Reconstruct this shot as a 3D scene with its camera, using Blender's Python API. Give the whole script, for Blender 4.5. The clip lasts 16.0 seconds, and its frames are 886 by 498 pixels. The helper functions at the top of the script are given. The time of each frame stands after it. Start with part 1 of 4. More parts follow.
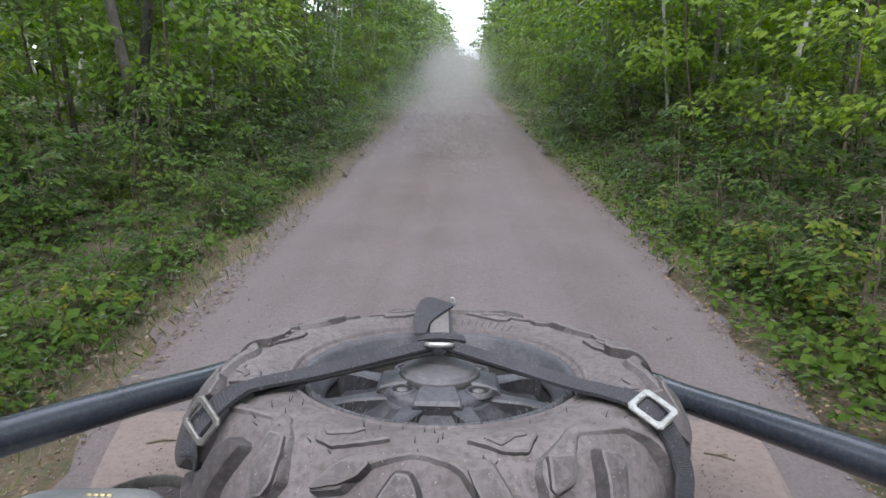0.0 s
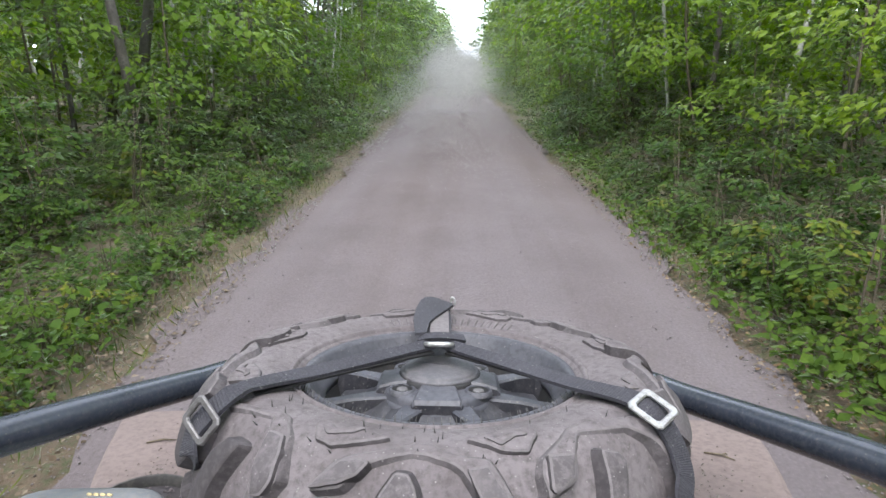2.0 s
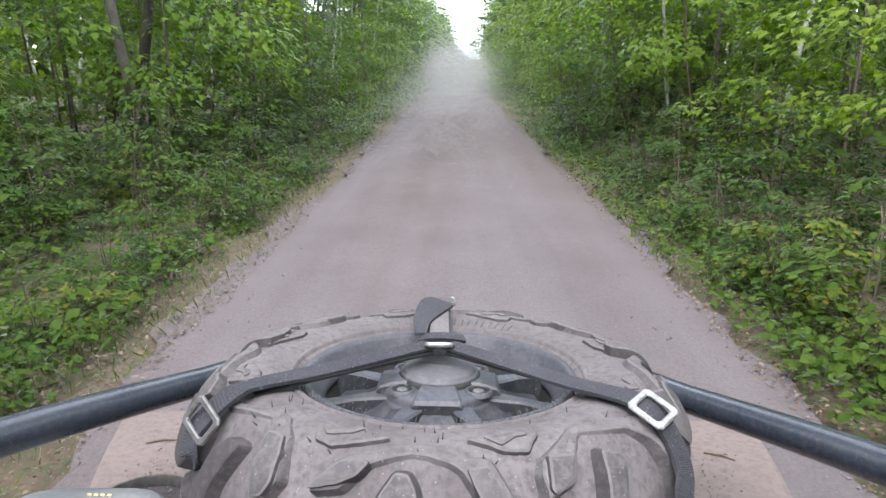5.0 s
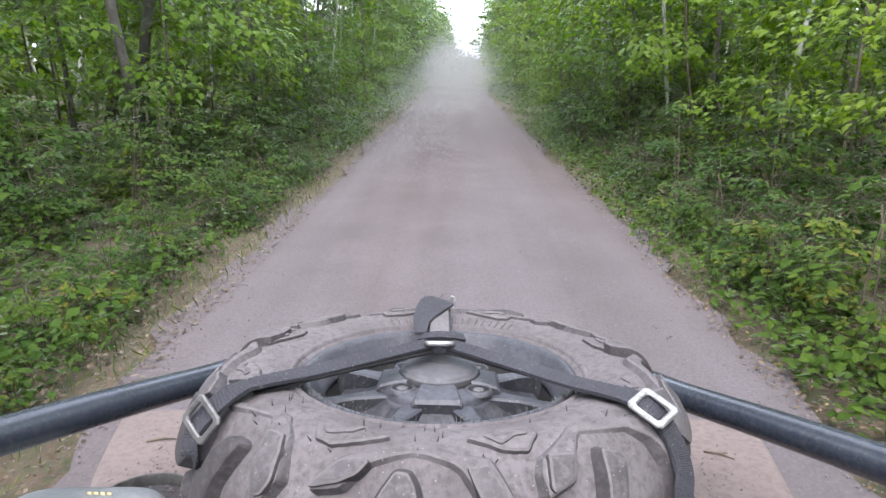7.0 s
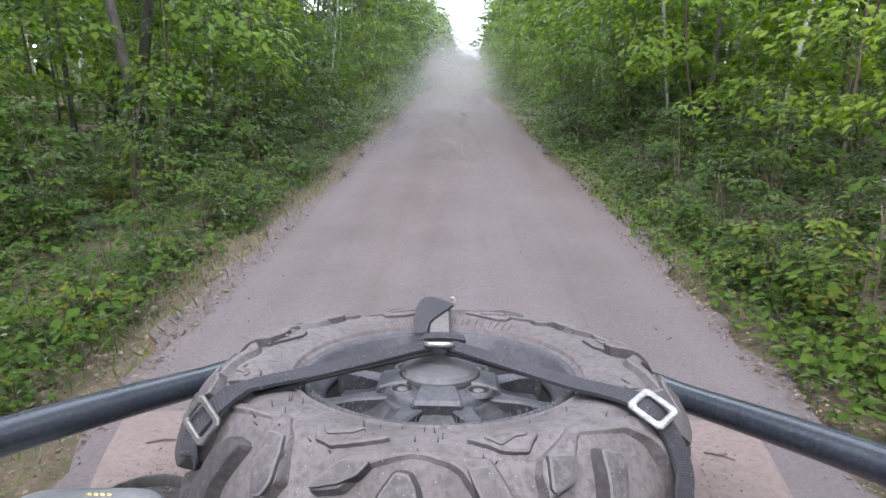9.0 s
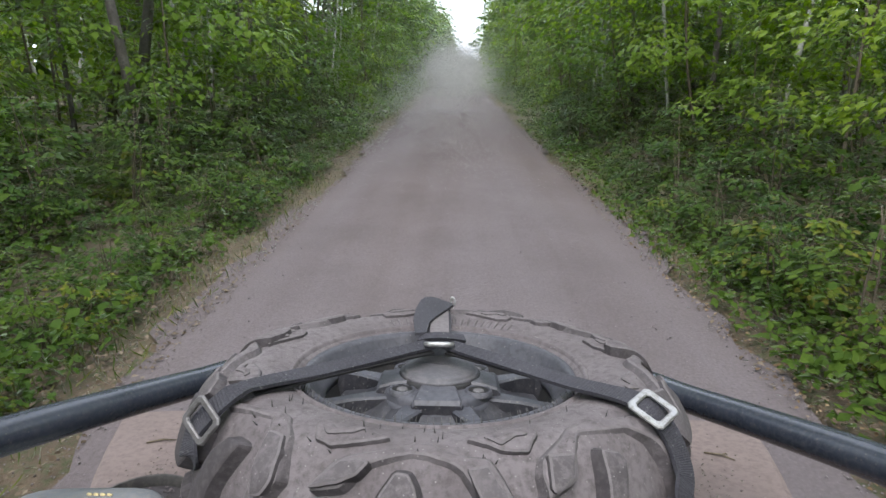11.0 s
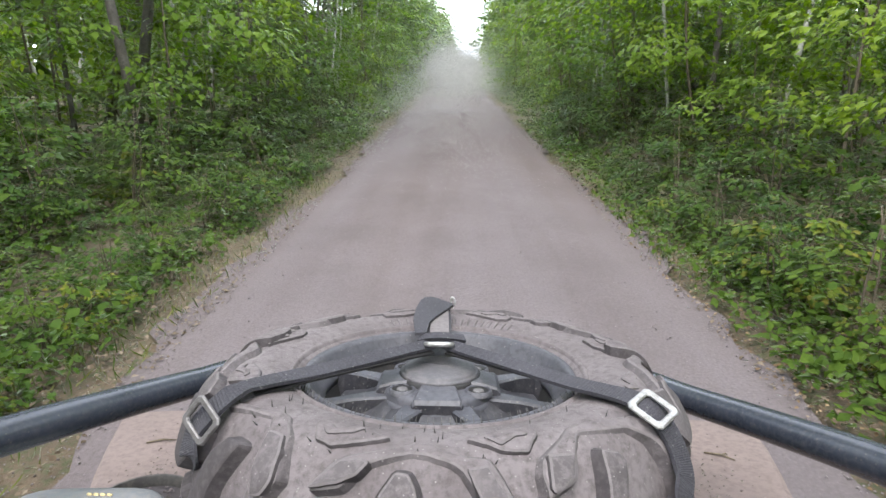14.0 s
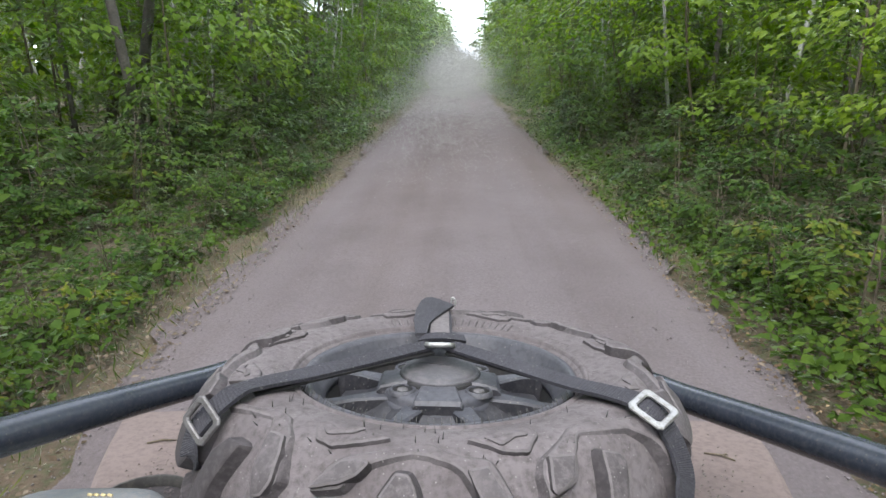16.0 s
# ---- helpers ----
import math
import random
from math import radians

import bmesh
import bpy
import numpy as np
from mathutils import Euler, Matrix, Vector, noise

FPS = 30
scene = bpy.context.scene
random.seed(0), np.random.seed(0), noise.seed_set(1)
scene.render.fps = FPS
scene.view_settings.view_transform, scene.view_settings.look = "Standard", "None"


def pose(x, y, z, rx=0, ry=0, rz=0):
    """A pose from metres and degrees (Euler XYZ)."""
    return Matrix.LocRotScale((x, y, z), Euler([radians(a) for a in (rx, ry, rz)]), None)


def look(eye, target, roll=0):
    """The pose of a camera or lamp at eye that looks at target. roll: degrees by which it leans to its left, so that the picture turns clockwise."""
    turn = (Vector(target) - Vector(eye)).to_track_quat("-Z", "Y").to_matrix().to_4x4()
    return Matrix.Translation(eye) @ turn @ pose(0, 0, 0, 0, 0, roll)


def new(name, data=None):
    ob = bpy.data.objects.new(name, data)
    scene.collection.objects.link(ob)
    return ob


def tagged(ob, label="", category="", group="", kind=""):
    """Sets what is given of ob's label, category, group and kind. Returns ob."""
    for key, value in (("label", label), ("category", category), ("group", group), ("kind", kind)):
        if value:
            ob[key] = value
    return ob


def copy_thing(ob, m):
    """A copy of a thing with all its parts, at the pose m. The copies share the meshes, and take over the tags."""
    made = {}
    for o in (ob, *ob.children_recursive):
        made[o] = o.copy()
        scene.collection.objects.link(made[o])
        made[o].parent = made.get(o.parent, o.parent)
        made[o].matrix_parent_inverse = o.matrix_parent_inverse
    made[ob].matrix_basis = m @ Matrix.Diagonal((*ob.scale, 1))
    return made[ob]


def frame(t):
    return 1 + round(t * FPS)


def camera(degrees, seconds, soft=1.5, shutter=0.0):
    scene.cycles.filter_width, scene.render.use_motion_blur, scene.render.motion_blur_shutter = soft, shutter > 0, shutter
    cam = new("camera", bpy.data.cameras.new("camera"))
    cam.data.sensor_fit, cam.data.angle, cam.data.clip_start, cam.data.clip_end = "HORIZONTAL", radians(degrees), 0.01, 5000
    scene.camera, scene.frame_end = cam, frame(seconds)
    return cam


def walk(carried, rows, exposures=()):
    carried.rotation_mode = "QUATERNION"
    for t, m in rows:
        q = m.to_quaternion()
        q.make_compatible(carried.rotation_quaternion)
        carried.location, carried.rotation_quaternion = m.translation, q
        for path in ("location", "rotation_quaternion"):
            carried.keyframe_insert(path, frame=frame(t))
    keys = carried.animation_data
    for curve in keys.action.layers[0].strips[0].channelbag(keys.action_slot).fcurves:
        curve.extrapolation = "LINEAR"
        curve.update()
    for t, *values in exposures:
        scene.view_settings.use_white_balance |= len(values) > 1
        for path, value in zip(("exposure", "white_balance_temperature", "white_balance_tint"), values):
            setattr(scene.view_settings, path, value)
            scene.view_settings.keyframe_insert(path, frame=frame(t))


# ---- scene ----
from mathutils.geometry import delaunay_2d_cdt

# ---------------------------------------------------------------- camera
EYE_HEIGHT = 1.4
cam = camera(72.0, 16.0, soft=1.5)
# the mount shivers a little: seconds, degrees up, degrees to the left
SHIVER = [(0, 0.04, 0), (0.5, 0, 0), (1, 0, 0), (1.5, 0.08, 0), (2, 0, 0), (2.5, 0, 0), (3, 0, 0), (3.5, 0, 0), (4, 0.08, 0),
          (6.5, -0.08, 0), (7, -0.08, 0), (7.5, 0, 0), (8, -0.08, 0), (8.5, 0, 0.04), (9, 0, 0), (11.5, 0, 0), (12, 0, 0), (12.5, 0, 0),
          (13, 0.08, 0.04), (13.5, 0.12, 0.04), (14, 0, 0), (14.5, 0, 0), (15, 0, 0), (15.5, 0, 0), (16, 0.04, 0.04)]
walk(cam, [(t, pose(0, 0, EYE_HEIGHT, 73.2 + up_, 0, 1.1 + left_)) for t, up_, left_ in SHIVER],
     exposures=[(0, -0.47, 6420, 11), (0.5, -0.36, 6420, 11), (1, -0.27, 6420, 11), (1.5, -0.22, 6420, 11), (2, -0.14, 6420, 11), (2.5, -0.52, 6420, 11), (3, -0.15, 6420, 11),
                (3.5, -0.09, 6420, 11), (4, 0.02, 6420, 11), (5.2, 0.04, 6400, 12), (6.5, 0.16, 6300, 14), (7, 0.05, 6300, 14), (7.5, 0.16, 6300, 14), (8, 0.16, 6300, 14),
                (8.5, 0.06, 6300, 14), (9, -0.09, 6300, 14), (10.2, -0.38, 6400, 12), (11.5, -0.64, 6500, 10), (12, -0.41, 6500, 10), (12.5, -0.07, 6620, 10), (13, 0.02, 6620, 10),
                (13.5, 0.14, 6620, 10), (14, -0.04, 6620, 10), (14.5, -0.14, 6500, 10), (15, -0.21, 6500, 10), (15.5, -0.3, 6500, 10), (16, -0.34, 6500, 10)])

# ---------------------------------------------------------------- light: a thin white overcast, the sun veiled high behind
world = bpy.data.worlds.new("overcast_sky")
scene.world = world
world.use_nodes = True
wn, wl = world.node_tree.nodes, world.node_tree.links
sky = wn.new("ShaderNodeTexSky")
sky.sky_type = "NISHITA"
sky.sun_disc = False
sky.sun_elevation, sky.sun_rotation = radians(63), radians(184)
sky.air_density, sky.dust_density = 1.0, 4.0
sky_scale = wn.new("ShaderNodeVectorMath")
sky_scale.operation = "SCALE"
sky_scale.inputs["Scale"].default_value = 0.10
cloud = wn.new("ShaderNodeMix")
cloud.data_type = "RGBA"
cloud.inputs["Factor"].default_value = 0.72
cloud.inputs["B"].default_value = (0.90, 0.97, 1.10, 1)
wl.new(sky.outputs[0], sky_scale.inputs[0])
wl.new(sky_scale.outputs[0], cloud.inputs["A"])
wl.new(cloud.outputs["Result"], wn["Background"].inputs["Color"])
wn["Background"].inputs["Strength"].default_value = 5.0

sun = new("sun", bpy.data.lights.new("sun", "SUN"))
sun.data.energy, sun.data.angle, sun.data.color = 6.0, radians(40), (1.0, 0.97, 0.92)
sun.matrix_world = look((-1.0, -9, 18), (0, 0, 0))


# ---------------------------------------------------------------- materials
def ramp(nt, fac, stops):
    r = nt.nodes.new("ShaderNodeValToRGB")
    els = r.color_ramp.elements
    while len(els) < len(stops):
        els.new(0.5)
    for e, (p, c) in zip(els, stops):
        e.position, e.color = p, (*c, 1)
    nt.links.new(fac, r.inputs[0])
    return r.outputs[0]


def noise_at(nt, scale, detail=4, rough=0.6, coords="Object"):
    tc = nt.nodes.new("ShaderNodeTexCoord")
    n = nt.nodes.new("ShaderNodeTexNoise")
    n.inputs["Scale"].default_value, n.inputs["Detail"].default_value, n.inputs["Roughness"].default_value = scale, detail, rough
    nt.links.new(tc.outputs[coords], n.inputs["Vector"])
    return n.outputs["Fac"]


def mixed(nt, fac, a, b, blend="MIX"):
    m = nt.nodes.new("ShaderNodeMix")
    m.data_type, m.blend_type = "RGBA", blend
    for key, v in (("Factor", fac), ("A", a), ("B", b)):
        sock = [s for s in m.inputs if s.name == key and (s.type == "RGBA" or key == "Factor" and s.type == "VALUE")][0]
        if isinstance(v, (int, float)):
            sock.default_value = v
        elif isinstance(v, tuple):
            sock.default_value = (*v, 1)
        else:
            nt.links.new(v, sock)
    return [s for s in m.outputs if s.type == "RGBA"][0]


def surface(name, coarse, fine, c1, c2, c3, rough=0.8, metal=0.0, bump=0.3, bump_size=0.01, spec=0.4, specks=0.0, speck_scale=110):
    """Two scales of noise over three colours, with relief from the fine one."""
    m = bpy.data.materials.new(name)
    m.use_nodes = True
    nt = m.node_tree
    b = nt.nodes["Principled BSDF"]
    n1, n2 = noise_at(nt, coarse), noise_at(nt, fine, 6, 0.7)
    base = ramp(nt, n1, [(0.3, c1), (0.7, c2)])
    spot = ramp(nt, n2, [(0.45, (0, 0, 0)), (0.68, (1, 1, 1))])
    colour = mixed(nt, spot, base, c3)
    if specks:
        tc, vo = nt.nodes.new("ShaderNodeTexCoord"), nt.nodes.new("ShaderNodeTexVoronoi")
        vo.inputs["Scale"].default_value = speck_scale
        nt.links.new(tc.outputs["Object"], vo.inputs["Vector"])
        dot = ramp(nt, vo.outputs["Distance"], [(0.10, (1, 1, 1)), (0.2, (0, 0, 0))])
        some = ramp(nt, vo.outputs["Color"], [(0.55, (0, 0, 0)), (0.62, (1, 1, 1))])
        colour = mixed(nt, mixed(nt, 1.0, dot, some, "MULTIPLY"), colour, (specks, specks * 0.96, specks * 0.94))
    nt.links.new(colour, b.inputs["Base Color"])
    b.inputs["Roughness"].default_value, b.inputs["Metallic"].default_value = rough, metal
    b.inputs["Specular IOR Level"].default_value = spec
    if bump:
        bp = nt.nodes.new("ShaderNodeBump")
        bp.inputs["Strength"].default_value, bp.inputs["Distance"].default_value = bump, bump_size
        nt.links.new(n2, bp.inputs["Height"])
        nt.links.new(bp.outputs[0], b.inputs["Normal"])
    return m


def leaf_material(name, dark, mid, bright, through_light=0.4, glow=(1.15, 1.2, 0.55)):
    """Leaves that let light through; each leaf has its own shade, each plant its own tint."""
    m = bpy.data.materials.new(name)
    m.use_nodes = True
    nt = m.node_tree
    nt.nodes.remove(nt.nodes["Principled BSDF"])
    out = nt.nodes["Material Output"]
    geo, info = nt.nodes.new("ShaderNodeNewGeometry"), nt.nodes.new("ShaderNodeObjectInfo")
    per_leaf = ramp(nt, geo.outputs["Random Per Island"], [(0.0, dark), (0.55, mid), (1.0, bright)])
    per_plant = ramp(nt, info.outputs["Random"], [(0.0, (0.62, 0.72, 0.80)), (0.5, (1, 1, 1)), (1.0, (1.36, 1.2, 0.85))])
    vein = ramp(nt, noise_at(nt, 40, 3), [(0.35, (0.82, 0.85, 0.8)), (0.65, (1.1, 1.08, 1.0))])
    col = mixed(nt, 1.0, mixed(nt, 1.0, per_leaf, per_plant, "MULTIPLY"), vein, "MULTIPLY")
    d, t, g = (nt.nodes.new("ShaderNodeBsdf" + k) for k in ("Diffuse", "Translucent", "Glossy"))
    nt.links.new(col, d.inputs["Color"])
    nt.links.new(mixed(nt, 1.0, col, glow, "MULTIPLY"), t.inputs["Color"])
    g.inputs["Roughness"].default_value, g.inputs["Color"].default_value = 0.45, (0.8, 0.85, 0.8, 1)
    fres = nt.nodes.new("ShaderNodeFresnel")
    fres.inputs["IOR"].default_value = 1.12
    s1, s2 = nt.nodes.new("ShaderNodeMixShader"), nt.nodes.new("ShaderNodeMixShader")
    s1.inputs[0].default_value = through_light
    nt.links.new(d.outputs[0], s1.inputs[1])
    nt.links.new(t.outputs[0], s1.inputs[2])
    nt.links.new(fres.outputs[0], s2.inputs[0])
    nt.links.new(s1.outputs[0], s2.inputs[1])
    nt.links.new(g.outputs[0], s2.inputs[2])
    nt.links.new(s2.outputs[0], out.inputs["Surface"])
    return m


def gravel_material(name):
    """Packed gravel: streaks along the wheel tracks, brown damp patches, fine stones."""
    m = surface(name, 0.9, 70, (0.092, 0.080, 0.083), (0.122, 0.107, 0.113), (0.078, 0.068, 0.069), 0.95, bump=0.6, bump_size=0.014, spec=0.2)
    nt = m.node_tree
    b = nt.nodes["Principled BSDF"]
    old = b.inputs["Base Color"].links[0].from_socket
    tc, mp, n = nt.nodes.new("ShaderNodeTexCoord"), nt.nodes.new("ShaderNodeMapping"), nt.nodes.new("ShaderNodeTexNoise")
    mp.inputs["Scale"].default_value = (2.6, 0.16, 1)
    n.inputs["Scale"].default_value, n.inputs["Detail"].default_value = 1.0, 5
    nt.links.new(tc.outputs["Object"], mp.inputs["Vector"])
    nt.links.new(mp.outputs[0], n.inputs["Vector"])
    streak = ramp(nt, n.outputs["Fac"], [(0.30, (0.90, 0.88, 0.87)), (0.5, (1, 1, 1)), (0.70, (1.10, 1.10, 1.11))])
    mp2, n2 = nt.nodes.new("ShaderNodeMapping"), nt.nodes.new("ShaderNodeTexNoise")
    mp2.inputs["Scale"].default_value, mp2.inputs["Location"].default_value = (0.8, 0.07, 1), (3.1, 7.7, 0)
    n2.inputs["Scale"].default_value, n2.inputs["Detail"].default_value = 1.0, 4
    nt.links.new(tc.outputs["Object"], mp2.inputs["Vector"])
    nt.links.new(mp2.outputs[0], n2.inputs["Vector"])
    patch = ramp(nt, n2.outputs["Fac"], [(0.35, (0.90, 0.86, 0.83)), (0.6, (1.05, 1.05, 1.07))])
    stone = nt.nodes.new("ShaderNodeTexVoronoi")
    stone.inputs["Scale"].default_value = 55
    nt.links.new(tc.outputs["Object"], stone.inputs["Vector"])
    pebble = ramp(nt, stone.outputs["Distance"], [(0.12, (1.14, 1.13, 1.13)), (0.3, (1.0, 1.0, 1.0)), (0.7, (0.93, 0.93, 0.93))])
    nt.links.new(mixed(nt, 1.0, mixed(nt, 1.0, mixed(nt, 1.0, old, streak, "MULTIPLY"), patch, "MULTIPLY"), pebble, "MULTIPLY"), b.inputs["Base Color"])
    return m


# leaf light is in the colour: lit upper trees brighter, shaded low growth darker
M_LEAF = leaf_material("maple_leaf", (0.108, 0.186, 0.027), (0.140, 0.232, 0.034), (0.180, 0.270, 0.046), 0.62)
M_LEAF_SHADED = leaf_material("shaded_leaf", (0.036, 0.074, 0.014), (0.047, 0.090, 0.017), (0.064, 0.112, 0.022), 0.46)
M_LEAF_YELLOW = leaf_material("yellowing_leaf", (0.05, 0.092, 0.015), (0.085, 0.13, 0.02), (0.15, 0.14, 0.03))
M_GRASS = leaf_material("verge_grass", (0.042, 0.072, 0.020), (0.070, 0.105, 0.030), (0.125, 0.135, 0.055), 0.3)
M_LITTER = leaf_material("leaf_litter", (0.058, 0.040, 0.029), (0.108, 0.080, 0.060), (0.19, 0.15, 0.122), 0.1)
M_NEEDLE = leaf_material("spruce_needles", (0.012, 0.03, 0.012), (0.022, 0.05, 0.02), (0.04, 0.075, 0.03), 0.1)
M_BARK = surface("grey_bark", 6, 45, (0.075, 0.068, 0.058), (0.15, 0.14, 0.12), (0.05, 0.045, 0.038), 0.9, bump=0.6)
M_BIRCH = surface("pale_birch_bark", 5, 30, (0.36, 0.36, 0.34), (0.50, 0.49, 0.46), (0.13, 0.12, 0.11), 0.8, bump=0.3)
M_TWIG = surface("twig_bark", 8, 60, (0.07, 0.055, 0.04), (0.12, 0.10, 0.07), (0.05, 0.04, 0.03), 0.9, bump=0.2)
M_FLOOR = surface("forest_floor", 1.3, 22, (0.061, 0.045, 0.031), (0.122, 0.091, 0.064), (0.039, 0.059, 0.022), 0.95, bump=0.8, bump_size=0.03)
M_ROAD = gravel_material("dusty_gravel")
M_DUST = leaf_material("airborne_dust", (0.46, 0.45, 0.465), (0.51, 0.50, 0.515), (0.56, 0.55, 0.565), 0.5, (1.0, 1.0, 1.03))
M_STONE = surface("gravel_stone", 3, 50, (0.105, 0.091, 0.095), (0.165, 0.146, 0.152), (0.085, 0.073, 0.075), 0.9, bump=0.3)
M_TYRE = surface("dusty_rubber", 9, 90, (0.076, 0.066, 0.069), (0.130, 0.116, 0.122), (0.058, 0.050, 0.052), 0.85, bump=0.5, bump_size=0.004, spec=0.3, specks=0.17, speck_scale=190)
M_BLOCK = surface("worn_tread_rubber", 12, 110, (0.036, 0.032, 0.034), (0.072, 0.064, 0.068), (0.094, 0.083, 0.087), 0.8, bump=0.25, bump_size=0.002, spec=0.35, specks=0.15, speck_scale=190)
# rubber of the block sides: bare, and darkened further for shadow
M_BARE_SHADED = surface("bare_shaded_rubber", 20, 120, (0.022, 0.019, 0.021), (0.040, 0.035, 0.038), (0.058, 0.051, 0.054), 0.75, bump=0.2, bump_size=0.002)
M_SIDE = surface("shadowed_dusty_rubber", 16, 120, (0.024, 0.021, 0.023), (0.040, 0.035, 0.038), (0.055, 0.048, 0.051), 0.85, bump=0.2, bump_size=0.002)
# paler block edges: scuffing, plus an edge highlight put into the colour
M_EDGE = surface("scuffed_highlit_rubber", 14, 130, (0.084, 0.076, 0.079), (0.118, 0.106, 0.110), (0.072, 0.065, 0.067), 0.85, bump=0.2, bump_size=0.001)
# near-black that paints shade into hollows and under the straps
M_SHADE = surface("shade_black", 10, 90, (0.006, 0.006, 0.007), (0.011, 0.011, 0.012), (0.018, 0.017, 0.017), 0.7, bump=0.1, bump_size=0.001)
# alloy of hub and pocket walls, darkened for the shade there
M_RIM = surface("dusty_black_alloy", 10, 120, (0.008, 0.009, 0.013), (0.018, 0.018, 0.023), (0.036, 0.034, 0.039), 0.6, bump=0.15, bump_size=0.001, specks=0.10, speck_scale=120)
M_CAP = surface("scuffed_grey_plastic", 14, 90, (0.042, 0.042, 0.048), (0.068, 0.067, 0.074), (0.092, 0.086, 0.093), 0.62, bump=0.1, bump_size=0.001, specks=0.10, speck_scale=120)
# web colour darkened for the shade inside the rim windows
M_WEBPLATE = surface("dusty_shaded_alloy", 12, 110, (0.014, 0.014, 0.018), (0.028, 0.028, 0.034), (0.044, 0.043, 0.049), 0.55, bump=0.15, bump_size=0.001, specks=0.12, speck_scale=120)
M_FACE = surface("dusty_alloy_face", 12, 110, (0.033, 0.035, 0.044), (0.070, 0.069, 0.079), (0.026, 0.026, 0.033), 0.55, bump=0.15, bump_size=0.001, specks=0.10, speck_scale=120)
M_STEEL = surface("bright_zinc_steel", 20, 150, (0.29, 0.29, 0.295), (0.38, 0.38, 0.38), (0.20, 0.19, 0.18), 0.4, 0.7, bump=0.1, bump_size=0.0005)
M_DULL = surface("dust_dulled_steel", 20, 150, (0.10, 0.096, 0.098), (0.16, 0.154, 0.156), (0.075, 0.070, 0.070), 0.5, 0.5, bump=0.1, bump_size=0.0005)
M_WEB = surface("dusty_black_webbing", 12, 420, (0.012, 0.012, 0.017), (0.026, 0.026, 0.033), (0.045, 0.043, 0.051), 0.85, bump=0.5, bump_size=0.001, specks=0.10, speck_scale=140)
M_TUBE = surface("black_powder_coat", 9, 140, (0.016, 0.020, 0.030), (0.031, 0.036, 0.049), (0.040, 0.043, 0.052), 0.25, bump=0.12, bump_size=0.0006, spec=0.5, specks=0.06, speck_scale=150)
M_FENDER = surface("dust_covered_plastic", 5, 70, (0.120, 0.095, 0.090), (0.148, 0.117, 0.111), (0.094, 0.075, 0.071), 0.85, bump=0.25, bump_size=0.002, spec=0.25)
M_GRIT = surface("caked_dirt", 18, 90, (0.073, 0.061, 0.052), (0.146, 0.121, 0.109), (0.230, 0.212, 0.200), 0.95, bump=0.6, bump_size=0.004)
M_DARK = surface("dark_plastic", 10, 90, (0.02, 0.02, 0.021), (0.04, 0.039, 0.038), (0.07, 0.065, 0.06), 0.6, bump=0.1, bump_size=0.001)
M_PACK = surface("grey_nylon", 8, 130, (0.091, 0.103, 0.112), (0.130, 0.143, 0.152), (0.164, 0.157, 0.152), 0.8, bump=0.3, bump_size=0.002)
M_MARK = surface("tan_print", 20, 90, (0.40, 0.33, 0.17), (0.48, 0.40, 0.22), (0.32, 0.26, 0.14), 0.8, bump=0)


# ---------------------------------------------------------------- mesh helpers
def mesh_from(name, verts, faces, smooth=False):
    me = bpy.data.meshes.new(name)
    me.from_pydata(verts, [], faces)
    if smooth:
        me.shade_smooth()
    return me


def thing(name, m, label, category, group="", kind=""):
    ob = new(name)
    ob.empty_display_size = 0.1
    ob.matrix_world = m
    return tagged(ob, label, category, group, kind)


def solid(name, me, material, label="", category="", group="", kind=""):
    me.materials.append(material)
    return tagged(new(name, me), label, category, group, kind)


def part(name, me, material, parent, label="", m=None):
    if isinstance(me, bmesh.types.BMesh):
        bm, me = me, bpy.data.meshes.new(name)
        bm.to_mesh(me)
        bm.free()
    if material and not me.materials:
        me.materials.append(material)
    ob = new(name, me)
    ob.parent = parent
    if m is not None:
        ob.matrix_local = m
    return tagged(ob, label)


def tube_data(pts, radii, seg=8, caps=True):
    """Vertices and faces of a tapered tube along points."""
    pts = [Vector(p) for p in pts]
    verts, faces = [], []
    side = None
    for i, p in enumerate(pts):
        d = (pts[min(i + 1, len(pts) - 1)] - pts[max(i - 1, 0)]).normalized()
        if side is None:
            side = d.orthogonal().normalized()
        side = (side - d * side.dot(d)).normalized()
        up = d.cross(side)
        for k in range(seg):
            a = 2 * math.pi * k / seg
            verts.append(p + (side * math.cos(a) + up * math.sin(a)) * radii[i])
    for i in range(len(pts) - 1):
        for k in range(seg):
            a, b = i * seg + k, i * seg + (k + 1) % seg
            faces.append((a, b, b + seg, a + seg))
    if caps:
        faces.append(tuple(range(seg))[::-1])
        faces.append(tuple(range((len(pts) - 1) * seg, len(pts) * seg)))
    return verts, faces


def joined(name, pieces, smooth=True):
    verts, faces = [], []
    for v, f in pieces:
        o = len(verts)
        verts += v
        faces += [tuple(i + o for i in q) for q in f]
    return mesh_from(name, verts, faces, smooth)


def smooth_path(pts, n=6):
    """Catmull-Rom through points."""
    p = [Vector(q) for q in pts]
    p = [2 * p[0] - p[1]] + p + [2 * p[-1] - p[-2]]
    out = []
    for i in range(1, len(p) - 2):
        for k in range(n):
            t = k / n
            a, b, c, d = p[i - 1:i + 3]
            out.append(0.5 * (2 * b + (c - a) * t + (2 * a - 5 * b + 4 * c - d) * t * t + (3 * b - a - 3 * c + d) * t ** 3))
    return out + [p[-2]]


